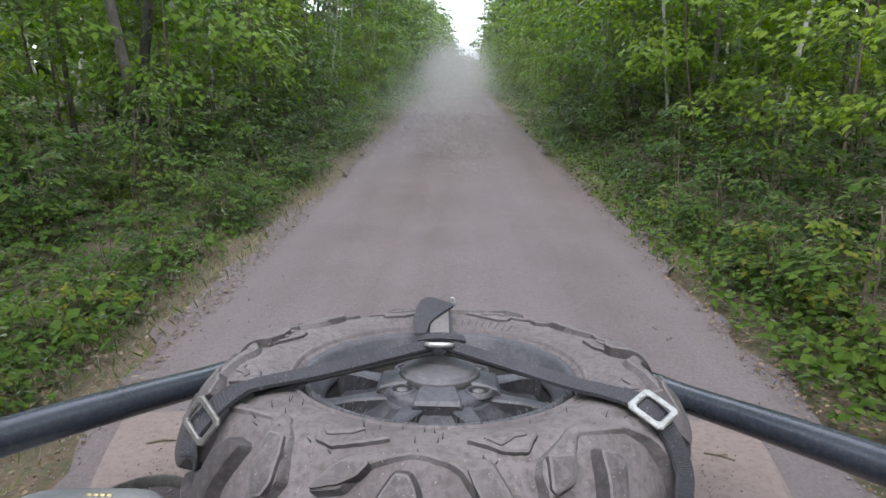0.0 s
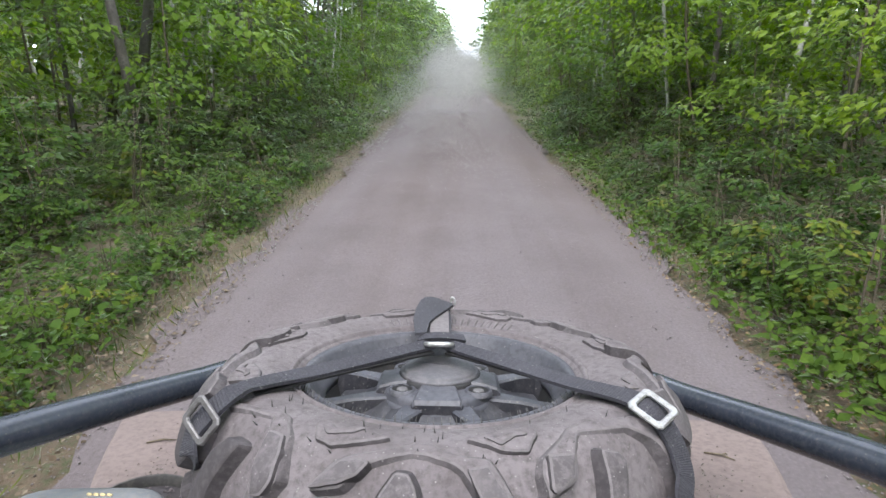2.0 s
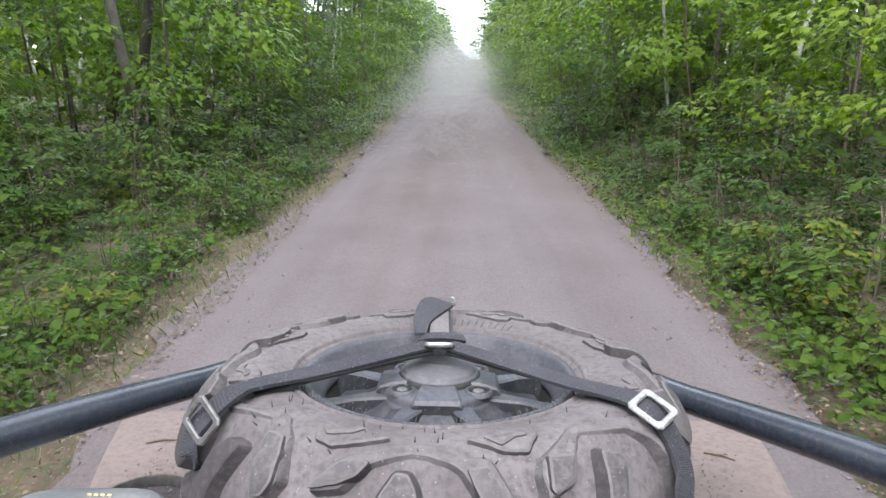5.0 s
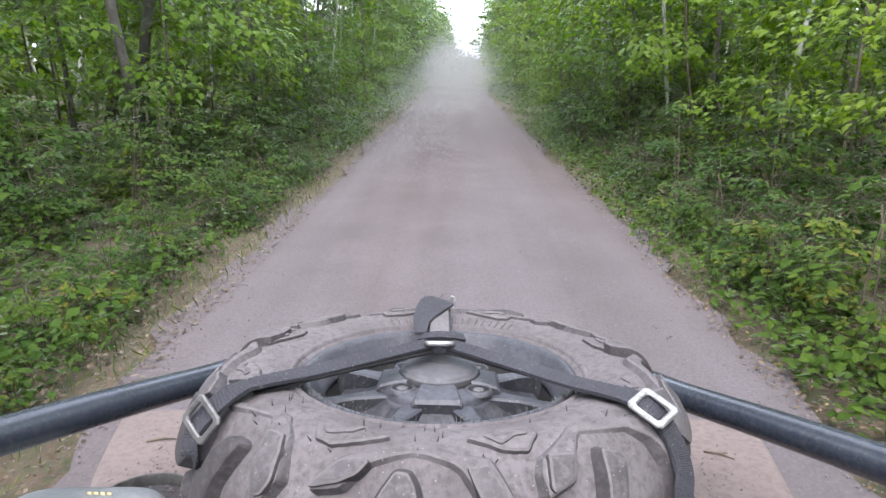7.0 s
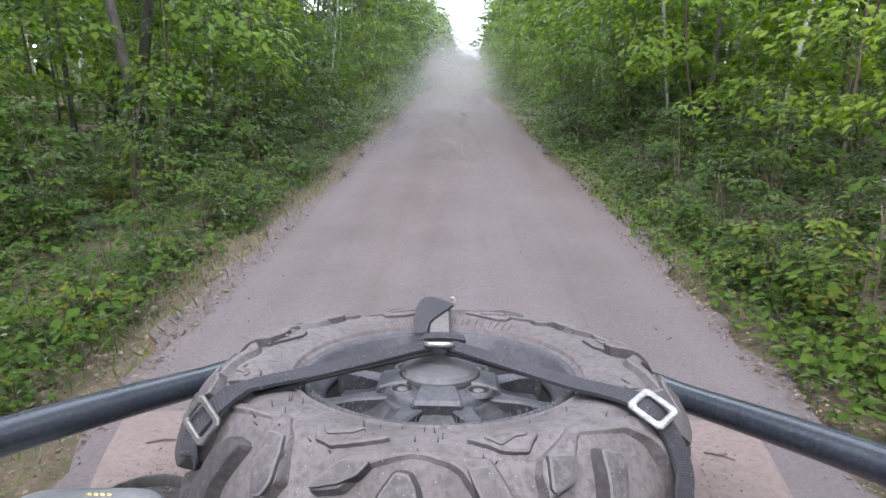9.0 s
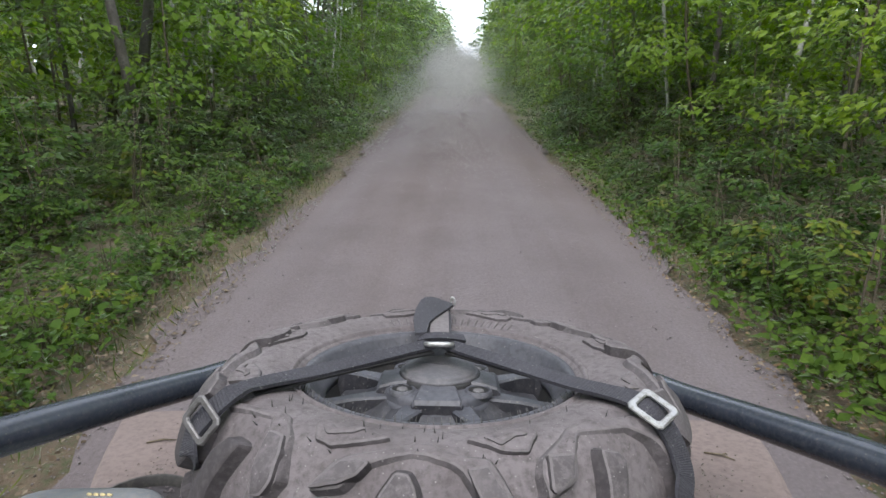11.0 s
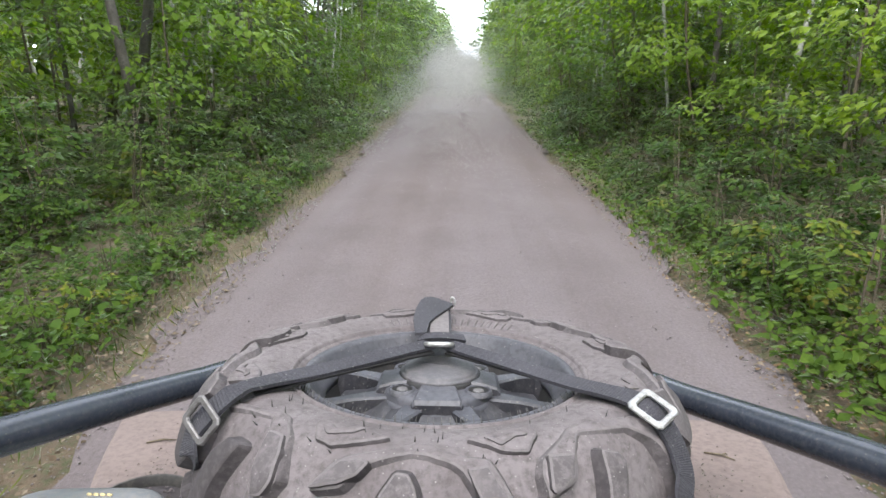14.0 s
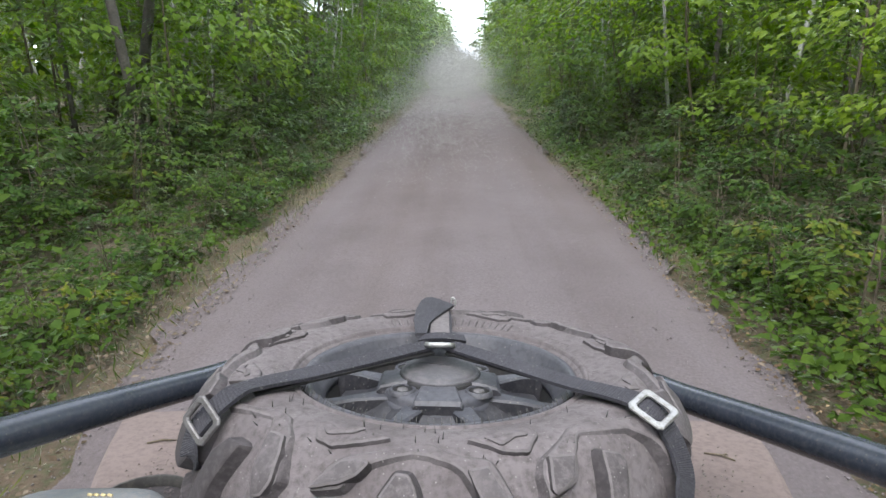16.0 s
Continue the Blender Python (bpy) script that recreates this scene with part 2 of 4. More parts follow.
def lathe(profile, seg, closed=False):
    verts, faces = [], []
    n = len(profile)
    for k in range(seg):
        a = 2 * math.pi * k / seg
        verts += [Vector((r * math.sin(a), -r * math.cos(a), z)) for r, z in profile]
    for k in range(seg):
        o, q = k * n, (k + 1) % seg * n
        for i in range(n if closed else n - 1):
            j = (i + 1) % n
            faces.append((o + i, q + i, q + j, o + j))
    return verts, faces
# ---------------------------------------------------------------- ground and road
ROAD_HALF = 1.5


def bend(y):
    """How far the road has swung to its right by then."""
    return 0.8 * np.clip((np.asarray(y, float) - 40) / 60, 0, 1.8) ** 2


def rise(x, y):
    """Lie of the land: level by the road, a shallow ditch, low rolling floor, a far swell."""
    a = np.maximum(np.abs(x - bend(y)) - ROAD_HALF, 0)
    ditch = -0.10 * np.exp(-((a - 0.9) / 0.45) ** 2)
    roll = np.clip(a - 0.8, 0, 4) / 4 * (0.12 * np.sin(x * 0.9 + 1.3 * np.sin(y * 0.5)) + 0.10 * np.sin(y * 0.8 + x * 0.3)) + 0.04 * np.clip(a - 0.6, 0, 3)
    far = 1.2 * np.clip((y - 60) / 120, 0, 1) ** 2 * (3 - 2 * np.clip((y - 60) / 120, 0, 1))
    return np.where(a > 0, ditch + roll, 0) + far * 0.6


def sheet(name, xs, ys, zf, material, label, category):
    X, Y = np.meshgrid(xs, ys)
    Z = zf(X, Y)
    n = len(xs)
    verts = np.stack([X, Y, Z], -1).reshape(-1, 3).tolist()
    faces = [(j * n + i, j * n + i + 1, (j + 1) * n + i + 1, (j + 1) * n + i) for j in range(len(ys) - 1) for i in range(n - 1)]
    return solid(name, mesh_from(name, verts, faces, True), material, label, category, kind="structure")


def spread(a, b, near, steps):
    """Steps that widen away from the near end."""
    return a + (b - a) * np.linspace(0, 1, steps) ** near


gx = np.concatenate([-spread(14, 900, 3, 14)[::-1], np.arange(-13.8, -1.79, 0.3), [-1.6, -1.5, -0.75, 0, 0.75, 1.5, 1.6], np.arange(1.8, 13.9, 0.3), spread(14, 900, 3, 14)])
gy = np.concatenate([-spread(20, 900, 3, 10)[::-1], np.arange(-19, 40, 0.4), spread(40, 200, 1.3, 40), spread(206, 1500, 2, 12)])
sheet("ground", gx, gy, lambda x, y: rise(x, y) - 0.06 * (np.abs(x - bend(y)) < ROAD_HALF + 0.3), M_FLOOR, "brown forest floor under dense trees", "ground")


def road_z(x, y):
    x = x - bend(y)
    crown = 0.05 - 0.035 * (x / ROAD_HALF) ** 2
    rut = -0.016 * (np.exp(-((np.abs(x) - 0.55) / 0.16) ** 2))
    edge = np.where(np.abs(x) > 1.3, -0.045 * ((np.abs(x) - 1.3) / 0.5), 0)
    return rise(bend(y), y) + crown + rut + edge


def wander(y):
    return 0.10 * np.sin(y * 0.9) + 0.06 * np.sin(y * 2.3 + 1) + 0.05 * np.sin(y * 5.1 + 2 * np.sin(y)) + 0.03 * np.sin(y * 11.3)


rx = np.linspace(-1, 1, 25)
ry = np.concatenate([np.arange(-20, 0, 0.35), np.arange(0, 40, 0.14), spread(40, 230, 1.3, 50)])
U, Y = np.meshgrid(rx, ry)
Xr = U * (ROAD_HALF + 0.08) + np.sign(U) * np.abs(U) ** 6 * wander(Y + 3 * np.sign(U)) + bend(Y)
Zr = road_z(Xr, Y)
nr = len(rx)
solid("road", mesh_from("road", np.stack([Xr, Y, Zr], -1).reshape(-1, 3).tolist(),
      [(j * nr + i, j * nr + i + 1, (j + 1) * nr + i + 1, (j + 1) * nr + i) for j in range(len(ry) - 1) for i in range(nr - 1)], True),
      M_ROAD, "pale dusty gravel forest road with faint wheel tracks", "road", kind="structure")


# ---------------------------------------------------------------- leaves
def outline(points):
    """A leaf from its right half's outline (x, y): a fan of triangles round the midrib, slightly folded."""
    right = [(x, y, 0.20 * x - 0.35 * (y - 0.4) ** 2) for x, y in points]
    left = [(-x, y, z) for x, y, z in right[::-1] if x > 0]
    ring = right + left
    v = [(0, 0.42, 0.0)] + ring
    n = len(ring)
    return np.array(v), np.array([(0, 1 + i, 1 + (i + 1) % n) for i in range(n)])


MAPLE = outline([(0, 0.02), (0.27, -0.04), (0.46, 0.20), (0.30, 0.33), (0.52, 0.62), (0.25, 0.63), (0.0, 1.04)])
LOBED = outline([(0, 0.0), (0.30, 0.10), (0.21, 0.34), (0.36, 0.60), (0.0, 1.0)])
OVAL = (np.array([(0, 0, 0), (0.3, 0.45, 0.08), (0, 1, -0.05), (-0.3, 0.45, 0.08), (0, 0.45, 0)]), np.array([(0, 1, 4), (1, 2, 4), (2, 3, 4), (3, 0, 4)]))
CLUMP = (np.array([(-0.1, 0, 0), (0.45, 0.25, 0.15), (0.1, 1, -0.1), (-0.5, 0.55, 0.12)]), np.array([(0, 1, 2), (0, 2, 3)]))
BLADE = (np.array([(-0.03, 0, 0), (0.03, 0, 0), (0.02, 0.6, 0.05), (0, 1, 0.2)]), np.array([(0, 1, 2), (0, 2, 3)]))


def leaves_mesh(name, template, pos, yaw, pitch, roll, size):
    """All leaves of one plant: the template turned and put at each place. Pitch 0 lies flat, 90 stands up."""
    tv, tf = template
    n, k = len(pos), len(tv)
    cy, sy, cp, sp, cr, sr = np.cos(yaw), np.sin(yaw), np.cos(pitch), np.sin(pitch), np.cos(roll), np.sin(roll)
    x, y, z = tv[:, 0][None], tv[:, 1][None], tv[:, 2][None]
    x1, z1 = x * cr[:, None] + z * sr[:, None], -x * sr[:, None] + z * cr[:, None]
    y2, z2 = y * cp[:, None] - z1 * sp[:, None], y * sp[:, None] + z1 * cp[:, None]
    X, Y = x1 * cy[:, None] - y2 * sy[:, None], x1 * sy[:, None] + y2 * cy[:, None]
    V = np.stack([X, Y, z2], -1) * size[:, None, None] + pos[:, None, :]
    F = (tf[None] + (np.arange(n) * k)[:, None, None]).reshape(-1, 3)
    me = bpy.data.meshes.new(name)
    me.vertices.add(n * k)
    me.vertices.foreach_set("co", V.reshape(-1).astype(np.float32))
    me.loops.add(len(F) * 3)
    me.loops.foreach_set("vertex_index", F.reshape(-1).astype(np.int32))
    me.polygons.add(len(F))
    me.polygons.foreach_set("loop_start", np.arange(0, len(F) * 3, 3, dtype=np.int32))
    me.update(calc_edges=True)
    return me


def plant(name, seed, height, spread_r, limbs, leaves_per_limb, leaf, template, stem_r, low=0.12, material=None, bark=None,
          label="", category="sapling", group="", flat=0.6, parts=("stem", "foliage"), top_round=0.75, multi=1, droop=0.25, clear_leaf=0.25, cone=False, hang=-0.30, thick=0.012):
    """A leafy plant: one or more tapered stems, limbs in tiers, flat sprays of leaves on the limbs."""
    r = np.random.default_rng(seed)
    top = thing(name, Matrix(), label, category, group)
    verts, faces, P, YW = [], [], [], []
    for s in range(multi):
        lean = r.normal(0, 0.05, 2) + (r.normal(0, 0.22 / max(1, height), 2) if multi > 1 else 0)
        hs = height * (1 if s == 0 else r.uniform(0.6, 0.95))
        bend = r.normal(0, 0.03 * hs, (2,))
        pts = [Vector((lean[0] * hs * t + bend[0] * math.sin(3 * t), lean[1] * hs * t + bend[1] * math.sin(2.5 * t), hs * t - 0.05)) for t in np.linspace(0, 1, 8)]
        seg, trunk_start = 7 if stem_r < 0.05 else 10, len(verts)
        tv, tf = tube_data(pts, [stem_r * (1 - 0.85 * t) for t in np.linspace(0, 1, 8)], seg)
        verts += tv
        faces += [tuple(a + trunk_start for a in q) for q in tf] + ([(0, trunk_start, trunk_start + 1)] if s else [])
        for i in range(limbs // multi):
            t = low + (1 - low) * (i + r.uniform(0, 1)) / (limbs // multi)
            u = (t - low) / (1 - low)
            reach = spread_r * (math.sin(math.pi * (0.12 + 0.83 * u ** top_round)) ** 0.7) * r.uniform(0.6, 1.15)
            if cone:
                reach = spread_r * (1.03 - u) * r.uniform(0.8, 1.1)
            az = i * 2.4 + r.uniform(-0.6, 0.6)
            k = t * 7
            base = pts[int(min(k, 6))].lerp(pts[int(min(k, 6)) + 1], k - int(min(k, 6)))
            out = Vector((math.cos(az), math.sin(az), 0))
            up = r.uniform(0.15, 0.45)
            limb = [base + out * reach * q + Vector((0, 0, reach * (up * q - droop * q * q))) for q in (0, 0.5, 1.0)]
            lv, lf = tube_data(limb, [max(stem_r * 0.35 * (1 - t * 0.6) * w, 0.0025) for w in (1, 0.55, 0.2)], 3, False)
            o, ring = len(verts), trunk_start + int(min(k, 6)) * seg
            verts += lv
            faces += [tuple(a + o for a in q) for q in lf] + [(ring + i % seg, o, o + 1)]
            n = max(4, int(leaves_per_limb * (0.35 + 0.65 * reach / spread_r)))
            q = clear_leaf + (1.06 - clear_leaf) * r.uniform(0, 1, n) ** 0.8
            twig_q = np.round(q * 6) / 6
            fan = r.choice([-1, 1], n) * r.uniform(0.05, 1, n) * reach * flat * np.sin(np.pi * np.clip(twig_q, 0.12, 0.9))
            q = np.minimum(twig_q + np.abs(fan) / reach * 0.5 + r.normal(0, 0.03, n), 1.12)
            tilt = r.normal(0, 0.15)
            px = base.x + out.x * reach * q - out.y * fan
            py = base.y + out.y * reach * q + out.x * fan
            pz = base.z + reach * (up * q - droop * q * q) + r.normal(0, thick + 0.012 * reach, n) - np.abs(fan) * 0.25 + fan * tilt
            P.append(np.stack([px, py, pz], -1))
            YW.append(az - math.pi / 2 + np.sign(fan) * r.uniform(0.3, 1.0, n) + r.normal(0, 0.3, n))
    pos, yaw = np.concatenate(P), np.concatenate(YW)
    n = len(pos)
    pos[:, 2] = np.maximum(pos[:, 2], 0.03)
    part(parts[0], mesh_from(parts[0], verts, faces, True), bark or M_TWIG, top)
    me = leaves_mesh(parts[1], template, pos, yaw, r.normal(hang, 0.22, n), r.normal(0, 0.22, n), leaf * r.uniform(0.6, 1.25, n))
    part(parts[1], me, material or M_LEAF, top)
    return top


def scatter(kinds, spots, seed, grow=(0.85, 1.2)):
    """Stand copies of the kinds on the spots; the first one of each kind is used itself."""
    r = np.random.default_rng(seed)
    used = set()
    for i, (x, y) in enumerate(spots):
        x = x + float(bend(y))
        k = kinds[int(r.integers(len(kinds)))]
        m = pose(x, y, float(rise(np.array(x), np.array(y))) - 0.02, r.normal(0, 2), r.normal(0, 2), r.uniform(0, 360)) @ Matrix.Scale(r.uniform(*grow), 4)
        if k.name not in used:
            used.add(k.name)
            k.matrix_world = m
        else:
            c = copy_thing(k, m)
            c.matrix_basis = m
    for k in kinds:
        if k.name not in used:
            for o in (*k.children_recursive, k):
                bpy.data.objects.remove(o)


def rows_of(x0, x1, y0, y1, step, seed, sides=(-1, 1)):
    r = np.random.default_rng(seed)
    out = []
    for s in sides:
        y = y0
        while y < y1:
            out.append((float(s * r.uniform(x0, x1)), float(y + r.uniform(-0.4, 0.4) * step)))
            y += step * r.uniform(0.7, 1.3)
    return out


# near growth: maple saplings and bushes with separate lobed leaves
LAB_SAP = "young maple sapling with flat tiers of green leaves"
near_sap = [plant("sapling", 11 + i, h, w, lb, int(nl * 1.25), 0.078, MAPLE, 0.018, lo, label=LAB_SAP, group="saplings along the road", multi=mu, hang=hg, thick=th, flat=fl, droop=dr)
            for i, (h, w, lb, nl, lo, mu, hg, th, fl, dr) in enumerate([
                (2.8, 1.1, 17, 80, 0.12, 1, -0.3, 0.012, 0.6, 0.25), (3.4, 1.35, 12, 150, 0.28, 1, -0.6, 0.05, 0.5, 0.45),
                (2.1, 0.9, 16, 80, 0.12, 2, -0.35, 0.02, 0.6, 0.3), (4.0, 1.5, 14, 150, 0.22, 1, -0.55, 0.05, 0.48, 0.4)])]
def shrubs():
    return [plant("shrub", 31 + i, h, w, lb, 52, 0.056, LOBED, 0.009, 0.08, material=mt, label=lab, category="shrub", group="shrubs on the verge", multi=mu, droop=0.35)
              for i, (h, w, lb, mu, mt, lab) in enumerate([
                  (0.9, 0.5, 18, 3, M_LEAF_SHADED, "low leafy green shrub on the verge"), (1.3, 0.6, 22, 3, M_LEAF_SHADED, "low leafy green shrub on the verge"),
                  (0.7, 0.45, 16, 2, M_LEAF_YELLOW, "low shrub with yellowing leaves"), (1.1, 0.55, 20, 2, M_LEAF_SHADED, "low green shrub at the wood's edge, shade in its leaf colour")])]

near_shrub, near_shrub2, low_shrub = shrubs(), shrubs(), shrubs()
mid_sap = [plant("sapling", 51 + i, h, w, lb, 105, 0.114, OVAL, 0.024, 0.10, material=mt, hang=-0.5, thick=0.04, droop=0.38, label="slender sapling with dense green foliage", group="saplings along the road", multi=mu)
           for i, (h, w, lb, mu, mt) in enumerate([(3.5, 1.3, 13, 1, M_LEAF), (4.5, 1.6, 15, 1, M_LEAF), (5.5, 1.8, 17, 1, M_LEAF), (2.4, 1.1, 11, 2, M_LEAF)])]


def edge_trees(leaves, leaf):
    return [plant("edge_tree", 71 + i, h, w, lb, leaves, leaf, CLUMP, 0.07, 0.03, material=mt, bark=M_BARK, label="young broadleaf tree leafy down to the ground",
                  category="tree", group="trees lining the road", parts=("trunk", "crown"))
            for i, (h, w, lb, mt) in enumerate([(8.5, 2.0, 30, M_LEAF), (10.5, 2.4, 36, M_LEAF), (7.0, 1.9, 26, M_LEAF), (12.0, 2.5, 40, M_LEAF)])]


edge_tree, far_tree = edge_trees(52, 0.28), edge_trees(26, 0.43)
wood_tree = [plant("forest_tree", 91 + i, h, w, lb, 26, 0.27, CLUMP, tr, 0.55, material=M_LEAF, bark=bk, label=lab, category="tree",
                   group="trees inside the wood", parts=("trunk", "crown"), flat=0.55)
             for i, (h, w, lb, tr, bk, lab) in enumerate([(12, 2.4, 26, 0.075, M_BARK, "tall grey-barked forest tree with a high crown"), (13, 2.5, 28, 0.09, M_BARK, "tall grey-barked forest tree with a high crown"),
                                                         (11, 1.9, 24, 0.07, M_BIRCH, "slim birch with pale bark"), (12, 2.1, 24, 0.06, M_BARK, "thin straight forest tree with a high crown")])]

def thinned(spots, keep, seed):
    """Leave uneven gaps in a row, so that the wood shows behind it."""
    r = np.random.default_rng(seed)
    return [(x, y) for x, y in spots if 0.5 + 0.5 * math.sin(y * 0.75 + 2.2 * math.copysign(1, x) + math.sin(y * 0.31 + x)) * 0.8 + r.normal(0, 0.15) < keep]


spruce = [plant("spruce", 111 + i, h, w, lb, 60, 0.20, CLUMP, 0.09, 0.06, material=M_NEEDLE, bark=M_BARK, label="dark narrow spruce standing among the broadleaf trees", category="tree",
                group="spruces", parts=("trunk", "crown"), cone=True, droop=0.45, clear_leaf=0.1, flat=0.45) for i, (h, w, lb) in enumerate([(12, 1.9, 60), (10, 1.6, 52)])]
scatter(spruce, [(6.2, 58.0), (7.4, 66.0), (8.6, 49.0), (-7.8, 74.0), (9.5, 31.0)], 40, (0.9, 1.2))
scatter(near_shrub, rows_of(1.95, 2.3, 1.0, 9, 0.7, 30), 31, (0.4, 0.7))
scatter(near_shrub2, thinned(rows_of(2.1, 2.6, 0.6, 16, 0.8, 1, (1,)), 0.66, 1) + rows_of(2.6, 3.5, 0.6, 16, 0.85, 2, (1,)) + rows_of(2.3, 3.4, 7.5, 16, 0.55, 53, (-1,)) + rows_of(2.8, 3.6, 3.6, 7.5, 0.7, 60, (-1,)), 3)
scatter(low_shrub, rows_of(2.1, 2.7, 0.6, 8, 0.7, 54, (-1,)) + rows_of(2.7, 3.8, 0.6, 8, 0.6, 55, (-1,)) + rows_of(3.6, 5.4, 5.0, 12, 0.45, 59, (-1,)), 56, (0.4, 0.85))
scatter(near_sap, thinned(rows_of(3.4, 4.2, 4.6, 17, 1.05, 4), 0.74, 2) + thinned(rows_of(4.2, 6.2, 4.0, 15, 1.5, 5), 0.62, 3), 6)
scatter(mid_sap, thinned(rows_of(2.9, 3.6, 17, 42, 1.2, 7), 0.75, 4) + rows_of(3.7, 5.6, 15, 42, 1.5, 8) + rows_of(7.0, 11, 4, 40, 1.8, 9) + rows_of(5.0, 7.2, 3.5, 16, 1.15, 47) + rows_of(8.0, 13, 2, 14, 1.3, 48), 10, (0.7, 1.25))
scatter(edge_tree, rows_of(3.8, 5.0, 40, 72, 1.9, 12, (-1,)) + rows_of(4.4, 5.6, 40, 72, 1.9, 61, (1,)) + rows_of(6.0, 10, 28, 60, 3.0, 13) + rows_of(11.0, 15.0, 4, 28, 6.0, 14), 15, (0.65, 1.15))
# trees at negative y are unseen, added to close in the light
scatter(far_tree, rows_of(4.8, 8.0, -26, -1, 3.6, 35) + rows_of(9.0, 14.0, -26, 4, 5.0, 36) + rows_of(4.3, 5.6, 70, 170, 2.0, 11, (-1,)) + rows_of(5.2, 6.8, 70, 170, 2.0, 62, (1,)) + rows_of(7.0, 10, 60, 170, 3.2, 33), 34, (0.65, 1.2))
scatter(wood_tree, rows_of(5.2, 6.8, 6, 40, 2.2, 20) + rows_of(6.0, 9.0, -16, 60, 4.2, 16) + rows_of(9.0, 14.0, -10, 70, 4.6, 17) + rows_of(14, 22, -10, 60, 5.2, 18), 19)

pole_tree = [plant("forest_tree", 131 + i, h, w, lb, 26, 0.20, CLUMP, tr, 0.42, material=M_LEAF, bark=bk, label=lab, category="tree",
                   group="trees inside the wood", parts=("trunk", "crown"), flat=0.55)
             for i, (h, w, lb, tr, bk, lab) in enumerate([(9, 1.4, 18, 0.045, M_BARK, "thin dark-barked pole tree near the road"), (10, 1.5, 20, 0.060, M_BARK, "thin dark-barked pole tree near the road"),
                                                         (8, 1.2, 16, 0.035, M_BIRCH, "thin young birch with pale bark")])]
scatter(pole_tree, rows_of(3.5, 4.6, 7.5, 34, 3.0, 49) + rows_of(4.2, 5.5, 6.0, 20, 3.4, 50), 51)


def stuff(name, me, material, label, category):
    return solid(name, me, material, label, category, kind="stuff")


def ground_cover(name, template, n, x0, x1, y0, y1, size, pitch, lift, material, label, category, seed, bias=1.6, sides=(-1, 1), patch=0.0):
    r = np.random.default_rng(seed)
    y = y0 + (y1 - y0) * r.uniform(0, 1, n) ** bias
    x = np.where(r.uniform(0, 1, n) < 0.5, sides[0], sides[1]) * (x0 + (x1 - x0) * r.uniform(0, 1, n)) + bend(y)
    if patch:
        keep = np.sin(x * 2.1 + 1.7 * np.sin(y * 0.9)) + np.sin(y * 1.3 + x) + r.normal(0, 0.5, n) > patch - 1
        x, y = x[keep], y[keep]
        n = len(x)
    z = np.maximum(rise(x, y), np.where(np.abs(x - bend(y)) < ROAD_HALF + 0.12, road_z(x, y), -9)) + r.uniform(0.0, 1, n) ** 1.5 * lift + 0.008
    me = leaves_mesh(name, template, np.stack([x, y, z], -1), r.uniform(0, 6.28, n), r.normal(*pitch, n), r.normal(0, 0.35, n), size * r.uniform(0.5, 1.4, n))
    return stuff(name, me, material, label, category)


ground_cover("leaf_litter", OVAL, 14000, 1.42, 3.4, 1.2, 40, 0.032, (0.0, 0.25), 0.02, M_LITTER, "brown fallen leaves along the road edge", "leaf litter", 21)
ground_cover("grass", BLADE, 14000, 1.5, 2.6, 1.2, 45, 0.085, (0.9, 0.4), 0.0, M_GRASS, "short rough grass along the road edge", "grass", 22, patch=1.0)
# most low growth takes the leaf colour darkened for shade
ground_cover("undergrowth", OVAL, 42000, 1.85, 5.0, 1.0, 45, 0.075, (-0.15, 0.3), 0.30, M_LEAF_SHADED, "low green leafy plants covering the verge", "undergrowth", 23, patch=0.35)
ground_cover("undergrowth", OVAL, 40000, 3.0, 12, 1.0, 45, 0.11, (-0.2, 0.35), 0.75, M_LEAF_SHADED, "low plants under the trees, shade in their leaf colour", "undergrowth", 24)
ground_cover("verge_growth", CLUMP, 14000, 1.75, 4.5, 40, 160, 0.20, (0.1, 0.5), 0.5, M_LEAF, "green growth along the far road edge", "undergrowth", 25, bias=1.3)
ground_cover("verge_growth", OVAL, 26000, 1.8, 3.8, 12, 46, 0.085, (0.0, 0.4), 0.55, M_LEAF, "green growth along the road edge, light in its leaf colour", "undergrowth", 58, bias=1.2, patch=0.7)
ground_cover("verge_plants", OVAL, 9000, 1.55, 2.5, 0.8, 16, 0.06, (-0.1, 0.4), 0.14, M_LEAF_SHADED, "small green plants along the road edge", "undergrowth", 27, sides=(1, 1))
ground_cover("verge_plants", LOBED, 15000, 1.75, 4.2, 0.8, 16, 0.045, (-0.1, 0.4), 0.24, M_LEAF_SHADED, "low green ferny plants on the verge", "undergrowth", 57, sides=(-1, -1), patch=0.5)
ground_cover("edge_litter", OVAL, 8000, 1.4, 2.3, 1.0, 30, 0.024, (0.0, 0.3), 0.015, M_LITTER, "dry brown leaves and bark bits beside the road", "leaf litter", 28, sides=(-1, -1))
ground_cover("roadside_growth", OVAL, 26000, 1.75, 6.0, -14, 1.3, 0.085, (0.0, 0.4), 0.35, M_LEAF_SHADED, "low green growth along the road edge", "undergrowth", 29, bias=1.0)
PEBBLE = (np.array([(1, 0, 0), (-0.4, 0.8, 0.1), (-0.6, -0.7, 0), (0.1, 0.1, 0.7), (0, 0, -0.5)]) * 0.5, np.array([(0, 1, 3), (1, 2, 3), (2, 0, 3), (1, 0, 4), (2, 1, 4), (0, 2, 4)]))
ground_cover("loose_stones", PEBBLE, 900, 0.05, 1.62, 1.2, 14, 0.013, (0.0, 0.3), 0.0, M_STONE, "small loose stones on the gravel road", "gravel", 26)
